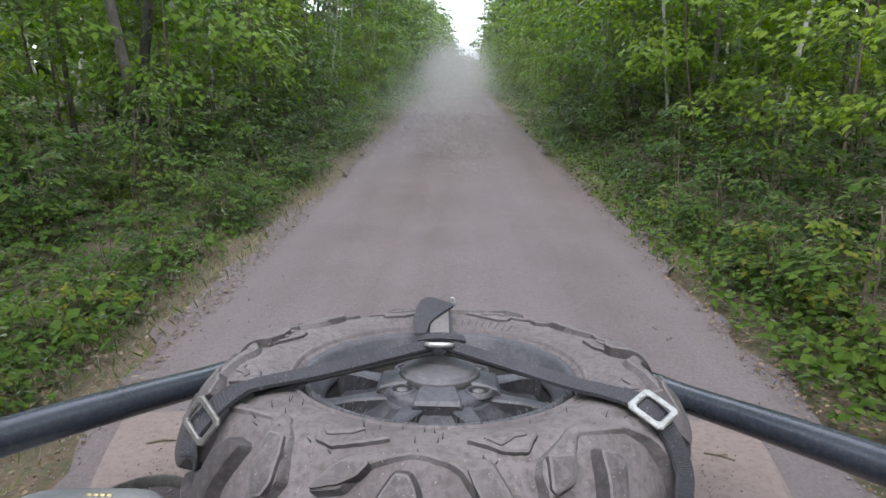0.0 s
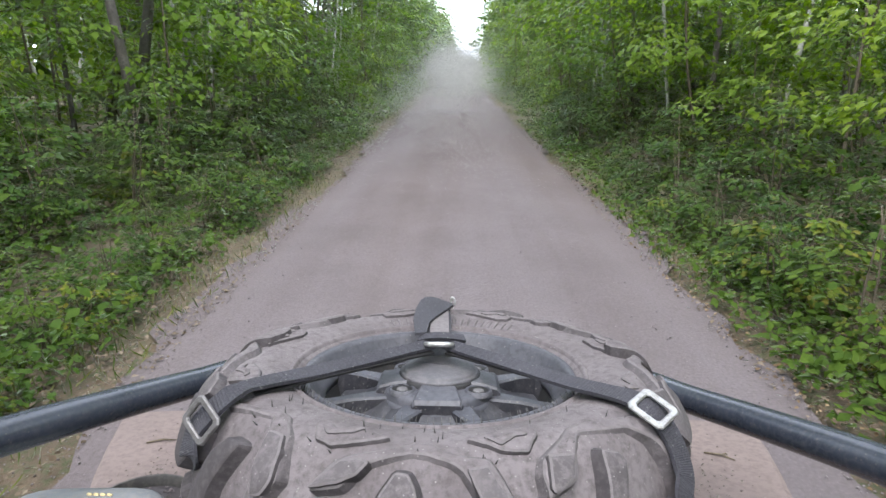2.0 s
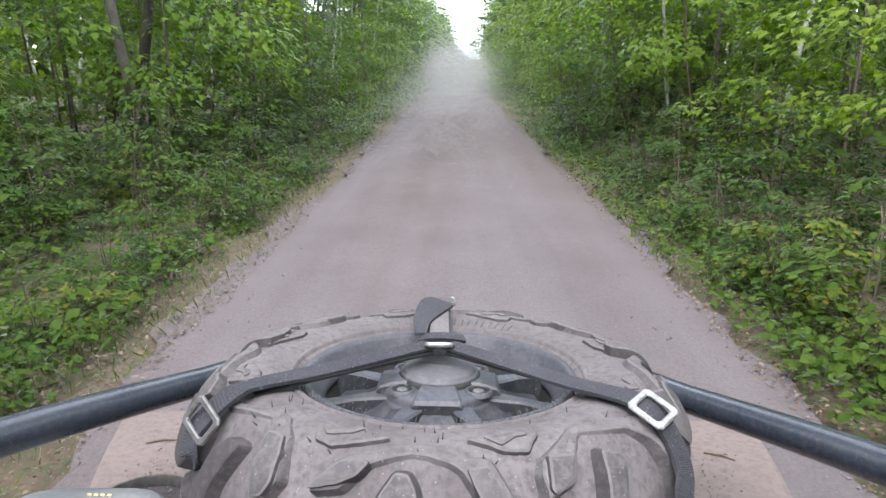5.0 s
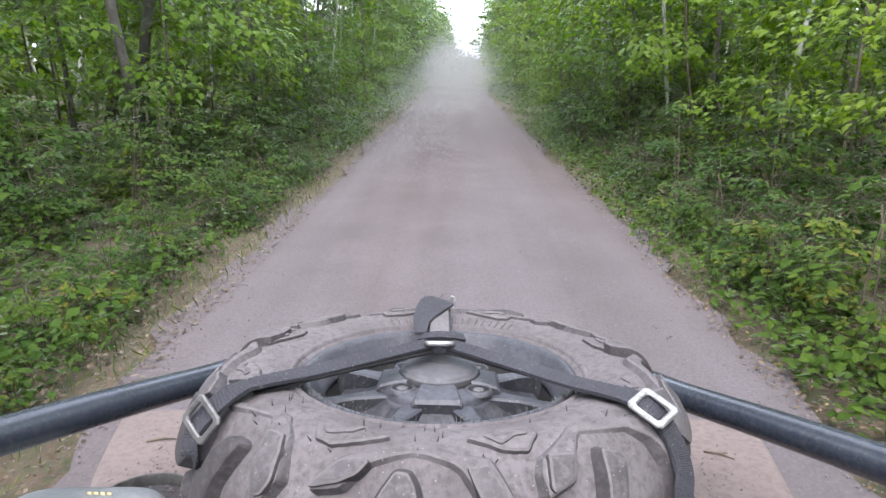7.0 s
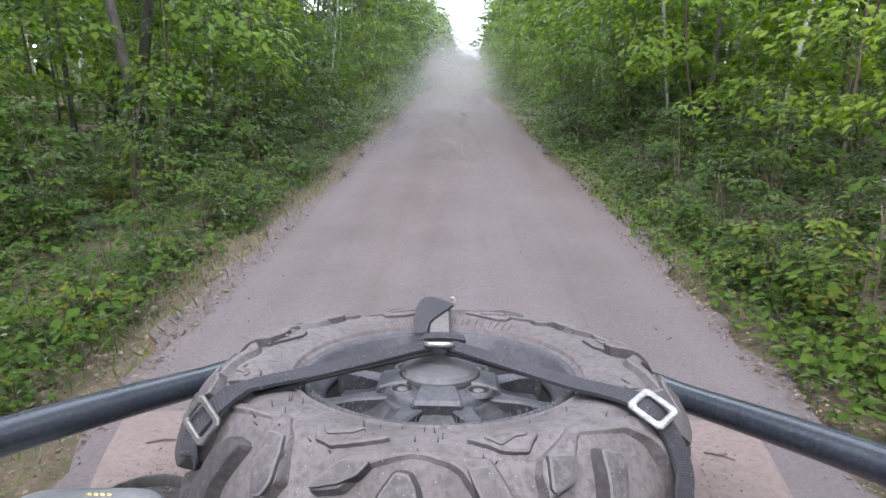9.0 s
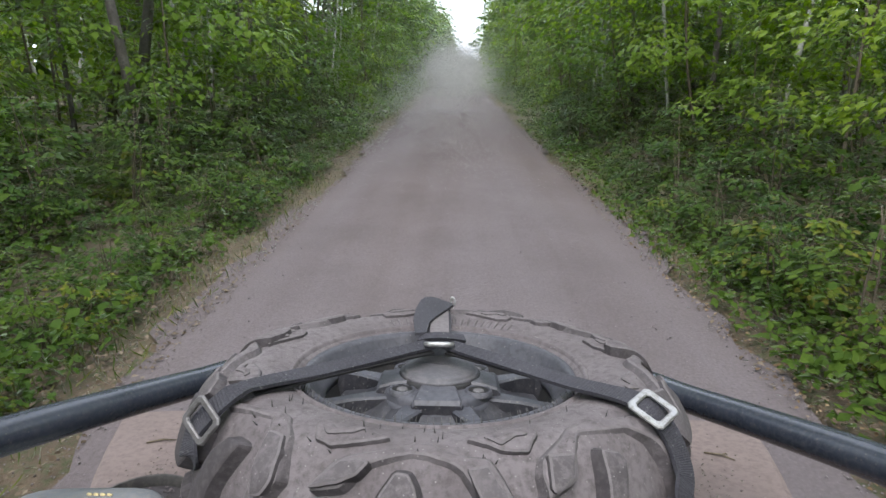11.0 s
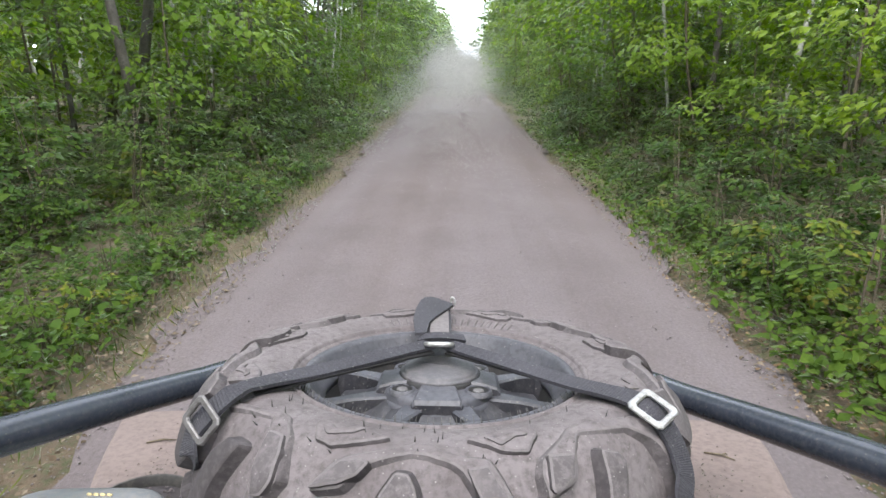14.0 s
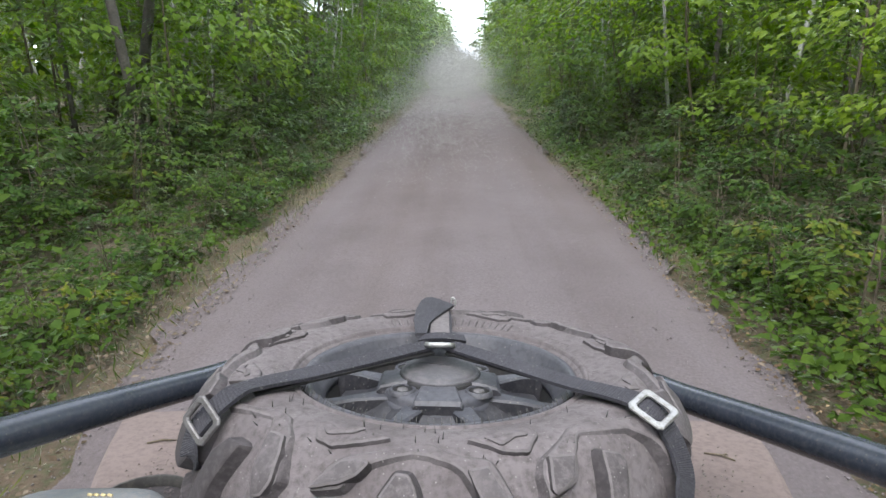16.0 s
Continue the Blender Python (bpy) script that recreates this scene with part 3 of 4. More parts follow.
ground_cover("edge_gravel", PEBBLE, 5200, 1.36, 1.95, 1.2, 20, 0.0125, (0.0, 0.3), 0.0, M_STONE, "loose gravel thrown to the road edge", "gravel", 37)
ground_cover("dry_leaf_bits", OVAL, 6000, 1.4, 2.2, 1.0, 24, 0.022, (0.0, 0.3), 0.015, M_LITTER, "dry leaf bits along the road edge", "leaf litter", 38, sides=(1, 1))

# dead sticks lying on the verges
rs = np.random.default_rng(52)
for i in range(16):
    x, y, a, l = (-1 if i % 3 else 1) * rs.uniform(1.7, 2.3), rs.uniform(2.2, 12), rs.uniform(-0.7, 0.7), rs.uniform(0.25, 0.8)
    ends = [(x + math.sin(a) * l * q + rs.normal(0, 0.02), y + math.cos(a) * l * q) for q in (-0.5, -0.15, 0.2, 0.5)]
    pts = [(u, v, float(rise(np.array(u), np.array(v))) + 0.015 + (0.02 if k % 2 else 0)) for k, (u, v) in enumerate(ends)]
    solid("stick", joined("stick", [tube_data(pts, [0.010, 0.011, 0.008, 0.004], 6)]), M_TWIG, "dead grey-brown stick lying on the verge", "stick", "fallen sticks")

# distant woods closing the far end of the road and the land around
r = np.random.default_rng(31)
n = 40000
wy = np.concatenate([r.uniform(230, 300, n // 2), r.uniform(-60, 260, n - n // 2)])
wx = np.concatenate([r.uniform(-90, 90, n // 2), np.where(r.uniform(0, 1, n - n // 2) < 0.5, -1, 1) * r.uniform(20, 34, n - n // 2)])
far_top = np.where(np.abs(wx - bend(wy)) < 9, 2.0, 8 + 2.5 * np.sin(wx * 0.35) + 2.0 * np.sin(wx * 0.13 + wy * 0.21))
wz = rise(bend(wy), wy) + far_top * r.uniform(0, 1, n) ** 0.8
stuff("distant_woods", leaves_mesh("distant_woods", CLUMP, np.stack([wx, wy, wz], -1), r.uniform(0, 6.28, n), r.normal(0, 0.6, n), r.normal(0, 0.5, n), r.uniform(0.7, 1.8, n) * np.where(np.arange(n) < n // 2, 1.0, 1.45)),
      M_LEAF, "distant dense green woods closing the view", "woods")

# dust stirred up by the wheels, hanging low over the road and thinning above it, with wider specks as haze
SPECK = (np.array([(-0.5, -0.3, 0), (0.5, -0.3, 0), (0, 0.6, 0)]), np.array([(0, 1, 2)]))
r = np.random.default_rng(41)
puffs = 52
puff_y = 6 + 42 * r.uniform(0, 1, puffs) ** 1.2
puff_x, puff_z, puff_r = r.normal(0, 0.5, puffs) + 0.014 * puff_y * r.normal(0, 1, puffs), r.uniform(0.1, 0.55, puffs) + 0.018 * puff_y, r.uniform(0.28, 0.6, puffs) + 0.010 * puff_y
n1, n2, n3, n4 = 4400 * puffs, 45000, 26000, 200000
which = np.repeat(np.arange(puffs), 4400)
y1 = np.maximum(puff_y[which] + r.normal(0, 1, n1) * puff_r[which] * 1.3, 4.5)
# y3 and y4: wide specks added as haze to lighten the trees
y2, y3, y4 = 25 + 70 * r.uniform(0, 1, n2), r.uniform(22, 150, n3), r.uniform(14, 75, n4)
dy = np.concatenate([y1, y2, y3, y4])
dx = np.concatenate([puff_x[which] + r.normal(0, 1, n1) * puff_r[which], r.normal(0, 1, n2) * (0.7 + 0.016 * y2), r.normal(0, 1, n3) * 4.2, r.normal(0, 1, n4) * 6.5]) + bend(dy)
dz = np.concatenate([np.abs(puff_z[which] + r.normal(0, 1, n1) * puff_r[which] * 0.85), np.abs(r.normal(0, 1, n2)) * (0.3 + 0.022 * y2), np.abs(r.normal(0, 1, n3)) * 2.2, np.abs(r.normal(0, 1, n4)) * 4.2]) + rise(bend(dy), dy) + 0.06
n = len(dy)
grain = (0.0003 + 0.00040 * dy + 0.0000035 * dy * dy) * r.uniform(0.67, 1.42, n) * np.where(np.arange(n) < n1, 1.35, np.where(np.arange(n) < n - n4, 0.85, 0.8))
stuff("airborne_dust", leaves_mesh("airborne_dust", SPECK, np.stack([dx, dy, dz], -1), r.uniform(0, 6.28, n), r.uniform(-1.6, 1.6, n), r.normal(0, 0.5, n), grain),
      M_DUST, "pale dust over the road and added haze specks over the trees", "dust")
# ---------------------------------------------------------------- spare wheel, lying on the rack, its face leaning back
WHEEL = pose(-0.0209, 0.783, 0.9817, -8.47, 0.70, 0)
wheel = thing("spare_wheel", WHEEL, "dusty spare off-road wheel strapped flat on the rear rack", "wheel")
HALF = [(0.190, -0.006), (0.197, 0.003), (0.212, 0.010), (0.236, 0.0155), (0.262, 0.0165), (0.284, 0.0095), (0.299, -0.008), (0.312, -0.029), (0.323, -0.054), (0.329, -0.081), (0.331, -0.106)]
FULL = HALF + [(r_, -0.212 - z_) for r_, z_ in HALF[-2::-1]]
inner = [(0.182, -0.20), (0.182, -0.012)]
ROUND = np.array([(v.x, v.y) for v in smooth_path([(a, b, 0) for a, b in FULL], 5)])
part("tyre", joined("tyre", [lathe([tuple(p) for p in ROUND.tolist()] + inner, 150, True)]), M_TYRE, wheel, "dust-caked off-road tyre with deep tread")
tyre = wheel.children[0]
ARC = np.concatenate([[0], np.cumsum(np.hypot(*np.diff(ROUND, axis=0).T))])
LENGTH = float(ARC[-1])
TANGENT = np.gradient(ROUND, axis=0)
TANGENT /= np.linalg.norm(TANGENT, axis=1)[:, None]
DEG = 0.305 * math.pi / 180


def on_tyre_all(angle, s, h):
    """Places on the tyre: degrees round it from the near side, metres out from the bead, metres above the rubber."""
    s = np.clip(s, 0, LENGTH)
    r_, z_, tr, tz = (np.interp(s, ARC, col) for col in (ROUND[:, 0], ROUND[:, 1], TANGENT[:, 0], TANGENT[:, 1]))
    r_, z_, a = r_ - tz * h, z_ + tr * h, np.radians(angle)
    return np.stack([r_ * np.sin(a), -r_ * np.cos(a), z_], -1)


def on_tyre(angle, s, h):
    return Vector(on_tyre_all(np.array(float(angle)), np.array(float(s)), np.array(float(h))).tolist())


def depth_in(px, py, poly):
    """How deep each place lies inside a polygon, in metres; below zero outside it."""
    d2, inside = np.full(px.shape, 9.0), np.zeros(px.shape, bool)
    for (x0, y0), (x1, y1) in zip(poly, poly[1:] + poly[:1]):
        ex, ey = x1 - x0, y1 - y0
        t = np.clip(((px - x0) * ex + (py - y0) * ey) / max(ex * ex + ey * ey, 1e-12), 0, 1)
        d2 = np.minimum(d2, (px - x0 - t * ex) ** 2 + (py - y0 - t * ey) ** 2)
        cross = (y0 > py) != (y1 > py)
        inside ^= cross & (px < (x1 - x0) * (py - y0) / (y1 - y0 if y1 != y0 else 1e-12) + x0)
    return np.where(inside, 1, -1) * np.sqrt(d2)


def tread(outline_, low, high, slope, worn=0.00015, seed=0, mats=None, start=0.088, fine=0.003):
    """A moulded rubber block over an outline of (degrees, metres): sloping sides, worn edge, a top that rises towards the tread."""
    poly = [(a * DEG, s) for a, s in outline_]
    dense = []
    for (x0, y0), (x1, y1) in zip(poly, poly[1:] + poly[:1]):
        n = max(1, round(math.hypot(x1 - x0, y1 - y0) / fine))
        dense += [(x0 + (x1 - x0) * k / n, y0 + (y1 - y0) * k / n) for k in range(n)]
    ring = np.array(dense)
    ring = 0.5 * ring + 0.25 * (np.roll(ring, 1, 0) + np.roll(ring, -1, 0))
    ring = ring + worn * np.stack([np.sin(ring[:, 1] * 410 + seed), np.sin(ring[:, 0] * 370 + seed)], -1)
    way = np.roll(ring, -1, 0) - np.roll(ring, 1, 0)
    out = np.stack([way[:, 1], -way[:, 0]], -1) / np.linalg.norm(way, axis=1)[:, None]
    area = np.sum(ring[:, 0] * np.roll(ring[:, 1], -1) - ring[:, 1] * np.roll(ring[:, 0], -1))
    out *= 1 if area > 0 else -1
    poly = ring.tolist()
    n = len(ring)
    g = np.stack(np.meshgrid(np.arange(ring[:, 0].min(), ring[:, 0].max(), 0.006), np.arange(ring[:, 1].min(), ring[:, 1].max(), 0.006), indexing="ij"), -1).reshape(-1, 2)
    g = g[depth_in(g[:, 0], g[:, 1], poly) > 0.0045]
    pts = np.concatenate([ring + out * slope, ring, ring - out * 0.0022, g])
    edges = [(o + i, o + (i + 1) % n) for o in (0, n) for i in range(n)]
    flat, _, tris, *_ = delaunay_2d_cdt([Vector(p) for p in pts.tolist()], edges, [], 0, 1e-7)
    flat = np.array([(p.x, p.y) for p in flat])
    d = depth_in(flat[:, 0], flat[:, 1], poly)
    top = low + (high - low) * np.clip((flat[:, 1] - start) / 0.05, 0, 1) ** 1.2
    h = np.where(d >= -0.0003, top - 0.0014 * np.clip(1 - d / 0.0022, 0, 1), (top + 0.0015) * np.clip(1 + d / slope, 0, 1) - 0.0029)
    tris = np.array([t for t in tris if len(t) == 3])
    mid = depth_in(*flat[tris].mean(1).T, poly)
    tris, mid = tris[mid > -slope * 0.98], mid[mid > -slope * 0.98]
    V = on_tyre_all(flat[:, 0] / DEG, flat[:, 1], h)
    me = mesh_from("tread_block", V.tolist(), tris.tolist())
    for m in mats or (M_BLOCK, M_BARE_SHADED, M_EDGE):
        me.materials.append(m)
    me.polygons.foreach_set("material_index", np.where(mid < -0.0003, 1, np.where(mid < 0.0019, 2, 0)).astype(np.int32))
    me.polygons.foreach_set("use_smooth", mid > 0.0019)
    me.update()
    return me


def flipped(path):
    return [(a + 22.5, LENGTH - s) for a, s in path][::-1]


# the two arched lugs that take turns round the shoulder, with the knobs that stand inside them, and the low chevrons between
ARCH_A = [(-21.5, .142), (-20, .122), (-18.5, .112), (-16, .105), (-13, .099), (-8.5, .091), (-4, .080), (-.5, .080), (3, .091), (6, .098), (11, .103), (12.5, .118), (14, .138),
          (16, .165), (16.5, .222), (11, .222), (10.5, .165), (8.3, .134), (6, .114), (4, .106), (-1, .098), (-4, .096), (-8, .102), (-12, .110), (-14, .120), (-16, .135)]
KNOB_A = [(-6.5, .115), (-4, .116), (-2.5, .130), (-1.5, .155), (-2, .215), (-11, .215), (-11, .165), (-9, .138)]
ARCH_B = [(20.5, .144), (20.5, .122), (21.5, .110), (27, .095), (32.5, .079), (36, .077), (39.5, .080), (47.5, .092), (53, .102), (57, .120), (58.8, .15), (58.5, .222),
          (53.5, .222), (54, .19), (53, .156), (51, .126), (46.5, .106), (34, .089), (32, .095), (29.5, .108), (27, .133)]
KNOB_B = [(34.5, .113), (38.5, .121), (39.5, .130), (36.5, .162), (35.5, .215), (30, .215), (31.2, .175), (32.5, .154)]
ARCH_C = [(-56, .100), (-44.5, .079), (-41, .074), (-37, .077), (-31, .102), (-29.5, .126), (-28.5, .142), (-30.5, .16), (-32, .222), (-37, .222), (-34.5, .164), (-34.5, .146), (-36.5, .116),
          (-37.5, .102), (-40.5, .087), (-48, .095), (-56, .108)]
KNOB_C = [(-45.5, .126), (-41, .126), (-43, .150), (-45, .174), (-47, .215), (-54, .215), (-50, .172), (-49, .150)]
HEEL = [(-76, .137), (-62, .128), (-55.5, .140), (-56, .172), (-60, .190), (-71, .196)]
CHEVRONS = [[(-28.5, .062), (-28.3, .076), (-25.5, .095), (-21, .099), (-14.5, .088), (-9.5, .077), (-12, .073), (-17, .064), (-24, .056)],
            [(-26, .079), (-23.3, .089), (-18, .080), (-15.8, .070), (-19, .066), (-22.3, .079), (-24.5, .072)],
            [(7.5, .076), (11.5, .086), (14.5, .096), (19.5, .100), (24.5, .076), (24, .062), (16, .060), (11, .068)],
            [(11, .077), (14.5, .091), (18, .081), (21.5, .080), (20.5, .074), (17, .074), (14, .081)]]
LUG_A = [(-21.5, .140), (-19.5, .124), (-17, .110), (-13, .107), (-11.5, .110), (-13.5, .123), (-16, .131)]
SHOULDER_B = [(60.5, .108), (66, .100), (80, .118), (81, .165), (66, .168), (61, .142)]
SHOULDER_C = [(-68, .118), (-72, .106), (-84, .112), (-86, .145), (-73, .140)]
LEG_C = [(-36, .103), (-31.8, .103), (-30.2, .116), (-28.8, .142), (-30.2, .158), (-32.5, .162), (-34, .142), (-35.5, .116)]
LEG_A = [(6.5, .111), (10.5, .109), (13.3, .138), (15.5, .165), (11, .165), (8.2, .136)]
LUG_B = [(22.5, .107), (28.2, .110), (26.2, .130), (21.5, .141), (20.8, .136)]
# colours for top, side and edge; the sides carry painted shadow
DUSTY, WORN, BARE_SHADED = (M_TYRE, M_BLOCK, M_EDGE), (M_BLOCK, M_BARE_SHADED, M_EDGE), (M_SIDE, M_BARE_SHADED, M_SIDE)
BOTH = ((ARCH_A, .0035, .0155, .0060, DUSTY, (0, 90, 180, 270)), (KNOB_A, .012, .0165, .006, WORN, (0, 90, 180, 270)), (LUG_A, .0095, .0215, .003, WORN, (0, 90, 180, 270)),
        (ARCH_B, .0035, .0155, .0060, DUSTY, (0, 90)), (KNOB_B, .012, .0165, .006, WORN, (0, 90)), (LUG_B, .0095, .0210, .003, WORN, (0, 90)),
        (ARCH_C, .0035, .0155, .0060, DUSTY, (0, -90)), (KNOB_C, .012, .0165, .006, BARE_SHADED, (0, -90)), (HEEL, .015, .0225, .006, BARE_SHADED, (0, -90)),
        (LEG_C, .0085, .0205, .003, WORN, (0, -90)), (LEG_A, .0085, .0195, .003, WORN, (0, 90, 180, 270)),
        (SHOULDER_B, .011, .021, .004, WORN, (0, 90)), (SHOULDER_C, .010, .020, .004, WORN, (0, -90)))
for i, (shape, low, high, slope, mats, turns) in enumerate(BOTH):
    for turn in turns:
        turned = [(a + turn, s) for a, s in shape]
        part("tread_block", tread(turned, low + (0.006 if turn else 0), high, slope, seed=i + turn, mats=mats), M_BLOCK, tyre)
        part("tread_block", tread(flipped(turned), high, high, slope, seed=i, mats=mats, fine=0.008), M_BLOCK, tyre)
for i, shape in enumerate(CHEVRONS):
    for turn in (0, 90, 180, 270):
        h = (.0055, .0085)[i % 2]
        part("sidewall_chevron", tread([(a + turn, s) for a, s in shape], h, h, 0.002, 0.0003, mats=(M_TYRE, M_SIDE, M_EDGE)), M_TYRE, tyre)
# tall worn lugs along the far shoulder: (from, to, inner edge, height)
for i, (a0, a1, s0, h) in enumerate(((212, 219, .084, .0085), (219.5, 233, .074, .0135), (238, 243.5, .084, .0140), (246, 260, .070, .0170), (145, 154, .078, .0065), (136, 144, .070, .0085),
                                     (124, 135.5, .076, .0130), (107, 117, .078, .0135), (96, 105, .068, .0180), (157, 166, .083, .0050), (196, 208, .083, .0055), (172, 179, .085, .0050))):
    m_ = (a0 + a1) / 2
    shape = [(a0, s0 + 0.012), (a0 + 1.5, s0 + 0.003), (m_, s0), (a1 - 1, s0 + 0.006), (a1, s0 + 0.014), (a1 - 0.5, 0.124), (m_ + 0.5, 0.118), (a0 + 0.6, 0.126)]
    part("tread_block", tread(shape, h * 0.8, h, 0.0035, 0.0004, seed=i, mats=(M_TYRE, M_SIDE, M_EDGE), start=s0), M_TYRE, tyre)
# raised plain bars where the maker's lettering stands on the sidewall: tall strokes in pairs, and a row of small print
for a in (148.5, 151.5, 155, 158, 161.5, 164.5, 168, 171, 174.5, 192.5, 195.5, 199.5, 202.5):
    part("sidewall_bar", tread([(a - 0.55, 0.020), (a + 0.55, 0.020), (a + 0.55, 0.050), (a - 0.55, 0.050)], 0.0028, 0.0028, 0.0016, 0.0, mats=(M_TYRE, M_SIDE, M_EDGE)), M_TYRE, tyre)
for a in range(115, 133, 2):
    part("sidewall_bar", tread([(a - 0.5, 0.034), (a + 0.5, 0.034), (a + 0.5, 0.040), (a - 0.5, 0.040)], 0.0022, 0.0022, 0.0012, 0.0, mats=(M_TYRE, M_SIDE, M_EDGE), fine=0.004), M_TYRE, tyre)
# moulded ribs and little rubber hairs on the sidewall
part("bead_rib", joined("bead_rib", [lathe([(0.2, 0.004), (0.202, 0.0105), (0.207, 0.0115), (0.209, 0.007)], 120)]), M_TYRE, tyre)
hairs = []
rh = np.random.default_rng(5)
for i in range(110):
    a, s_, h = (-66 + 2.0 * i + rh.normal(0, 0.7), 0.014 + rh.normal(0, 0.001), 0.0125) if i < 66 else (rh.uniform(-75, 75), rh.choice([0.045, 0.075, 0.10]) + rh.normal(0, 0.004), 0.008)
    hairs.append(tube_data([on_tyre(a, s_, 0), on_tyre(a, s_, h) + Vector((rh.normal(0, 0.0009), 0, 0))], [0.0007, 0.0005], 4))
tagged(part("rubber_hairs", joined("rubber_hairs", hairs), M_DARK, tyre, "tiny rubber hairs"), kind="stuff")

# rim: lip, barrel coloured black for its shade, eight narrow spokes round a hub with four flat lands, cap and sunk nuts
rim_prof = [(0.160, -0.030), (0.166, -0.022), (0.175, -0.010), (0.179, -0.002), (0.1835, 0.0040), (0.1905, 0.0045), (0.1930, 0.001), (0.191, -0.010), (0.181, -0.034), (0.162, -0.040)]
rim = part("rim", joined("rim", [lathe(rim_prof, 96, True)]), M_FACE, wheel, "dusty black alloy rim")
part("barrel", joined("barrel", [lathe([(0.170, -0.030), (0.160, -0.045), (0.154, -0.078), (0.06, -0.082), (0.0, -0.082)], 96)]), M_SHADE, rim, "shadowed black rim barrel")


def spoke(stations, thick):
    """A spoke or land: rows of (radius, width, top height), a chamfered top and sloping sides."""
    v, f = [], []
    for r_, w, z_ in stations:
        c_ = min(0.003, w * 0.15)
        v += [Vector((-w / 2 - 0.004, -r_, z_ - thick)), Vector((-w / 2, -r_, z_ - 0.003)), Vector((-w / 2 + c_, -r_, z_)), Vector((w / 2 - c_, -r_, z_)), Vector((w / 2, -r_, z_ - 0.003)), Vector((w / 2 + 0.004, -r_, z_ - thick))]
    for i in range(len(stations) - 1):
        f += [(i * 6 + k, i * 6 + (k + 1) % 6, (i + 1) * 6 + (k + 1) % 6, (i + 1) * 6 + k) for k in range(6)]
    n = len(v)
    me = mesh_from("spoke", v, f + [tuple(range(6))[::-1], tuple(range(n - 6, n))])
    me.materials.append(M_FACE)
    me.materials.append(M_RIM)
    # sides take the darker alloy, which carries the pocket shade
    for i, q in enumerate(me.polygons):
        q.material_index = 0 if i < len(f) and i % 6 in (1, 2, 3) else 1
    return me


one_spoke = spoke([(0.070, 0.034, -0.024), (0.086, 0.030, -0.022), (0.125, 0.020, -0.021), (0.152, 0.020, -0.022), (0.168, 0.034, -0.024)], 0.046)
for k in range(8):
    part("spoke", one_spoke, M_FACE, rim, m=pose(0, 0, 0, 0, 0, 22.5 + 45 * k))
land = spoke([(0.040, 0.050, -0.0065), (0.060, 0.057, -0.0075), (0.081, 0.066, -0.0115), (0.086, 0.064, -0.0165)], 0.03)
for k in range(4):
    part("hub_land", land, M_FACE, rim, m=pose(0, 0, 0, 0, 0, 90 * k))
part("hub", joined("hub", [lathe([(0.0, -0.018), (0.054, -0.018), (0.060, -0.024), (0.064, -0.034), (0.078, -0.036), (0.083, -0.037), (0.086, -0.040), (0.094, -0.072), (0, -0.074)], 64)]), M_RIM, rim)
part("hub_plate", joined("hub_plate", [lathe([(0.048, -0.0125), (0.070, -0.0130), (0.078, -0.0145), (0.0815, -0.019), (0.084, -0.034), (0.088, -0.060)], 72)]), M_FACE, rim)
part("hub_ring", joined("hub_ring", [lathe([(0.076, -0.038), (0.077, -0.027), (0.079, -0.025), (0.084, -0.026), (0.087, -0.030), (0.088, -0.042)], 64)]), M_FACE, rim)
CAP = pose(0.001, 0.015, 0.003) @ Matrix.Diagonal((0.93, 0.93, 1, 1))
part("centre_cap", joined("centre_cap", [lathe([(0.0006, 0.0012), (0.012, 0.0011), (0.026, 0.0006), (0.042, -0.0004), (0.0535, -0.0018), (0.0555, -0.0030), (0.0565, -0.0052), (0.0580, -0.0060), (0.0605, -0.0066), (0.0615, -0.009), (0.0600, -0.0120), (0.058, -0.020), (0.058, -0.03), (0, -0.03)], 72)]), M_CAP, rim, "scuffed grey centre cap", CAP)
# ring coloured black for the shade in the groove
part("cap_groove", joined("cap_groove", [lathe([(0.0585, -0.0105), (0.0625, -0.0095), (0.0655, -0.0125), (0.0655, -0.0200)], 72)]), M_SHADE, rim, "groove round the cap, blackened for its shade", CAP)
part("cap_bar", joined("cap_bar", [tube_data([(-0.034, 0.016, -0.0004), (-0.006, 0.004, 0.0010), (0.018, -0.002, 0.0008)], [0.0005, 0.0016, 0.0004], 6)]), M_RIM, rim, "plain thin bar on the cap", CAP)


def pocket(half_in, half_out):
    """A sloping web between two spokes, with a raised rib across it and an open slot towards the rim."""
    v, f = [], []
    rows = [(0.084, half_in, -0.030), (0.100, half_in + 0.004, -0.040), (0.112, half_in + 0.007, -0.046), (0.150, half_out, -0.056), (0.152, half_out, -0.070)]
    for r_, w, z_ in rows:
        v += [Vector((x, -math.sqrt(max(r_ * r_ - x * x, 0)), z_ + 0.006 * abs(x) / w)) for x in (-w, -0.5 * w, 0, 0.5 * w, w)]
    for i in range(len(rows) - 1):
        f += [(i * 5 + k, i * 5 + k + 1, i * 5 + k + 6, i * 5 + k + 5) for k in range(4)]
    return mesh_from("web", v, f)


for k in range(8):
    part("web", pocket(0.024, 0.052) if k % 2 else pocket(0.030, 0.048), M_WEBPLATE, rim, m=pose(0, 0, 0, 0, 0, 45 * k))
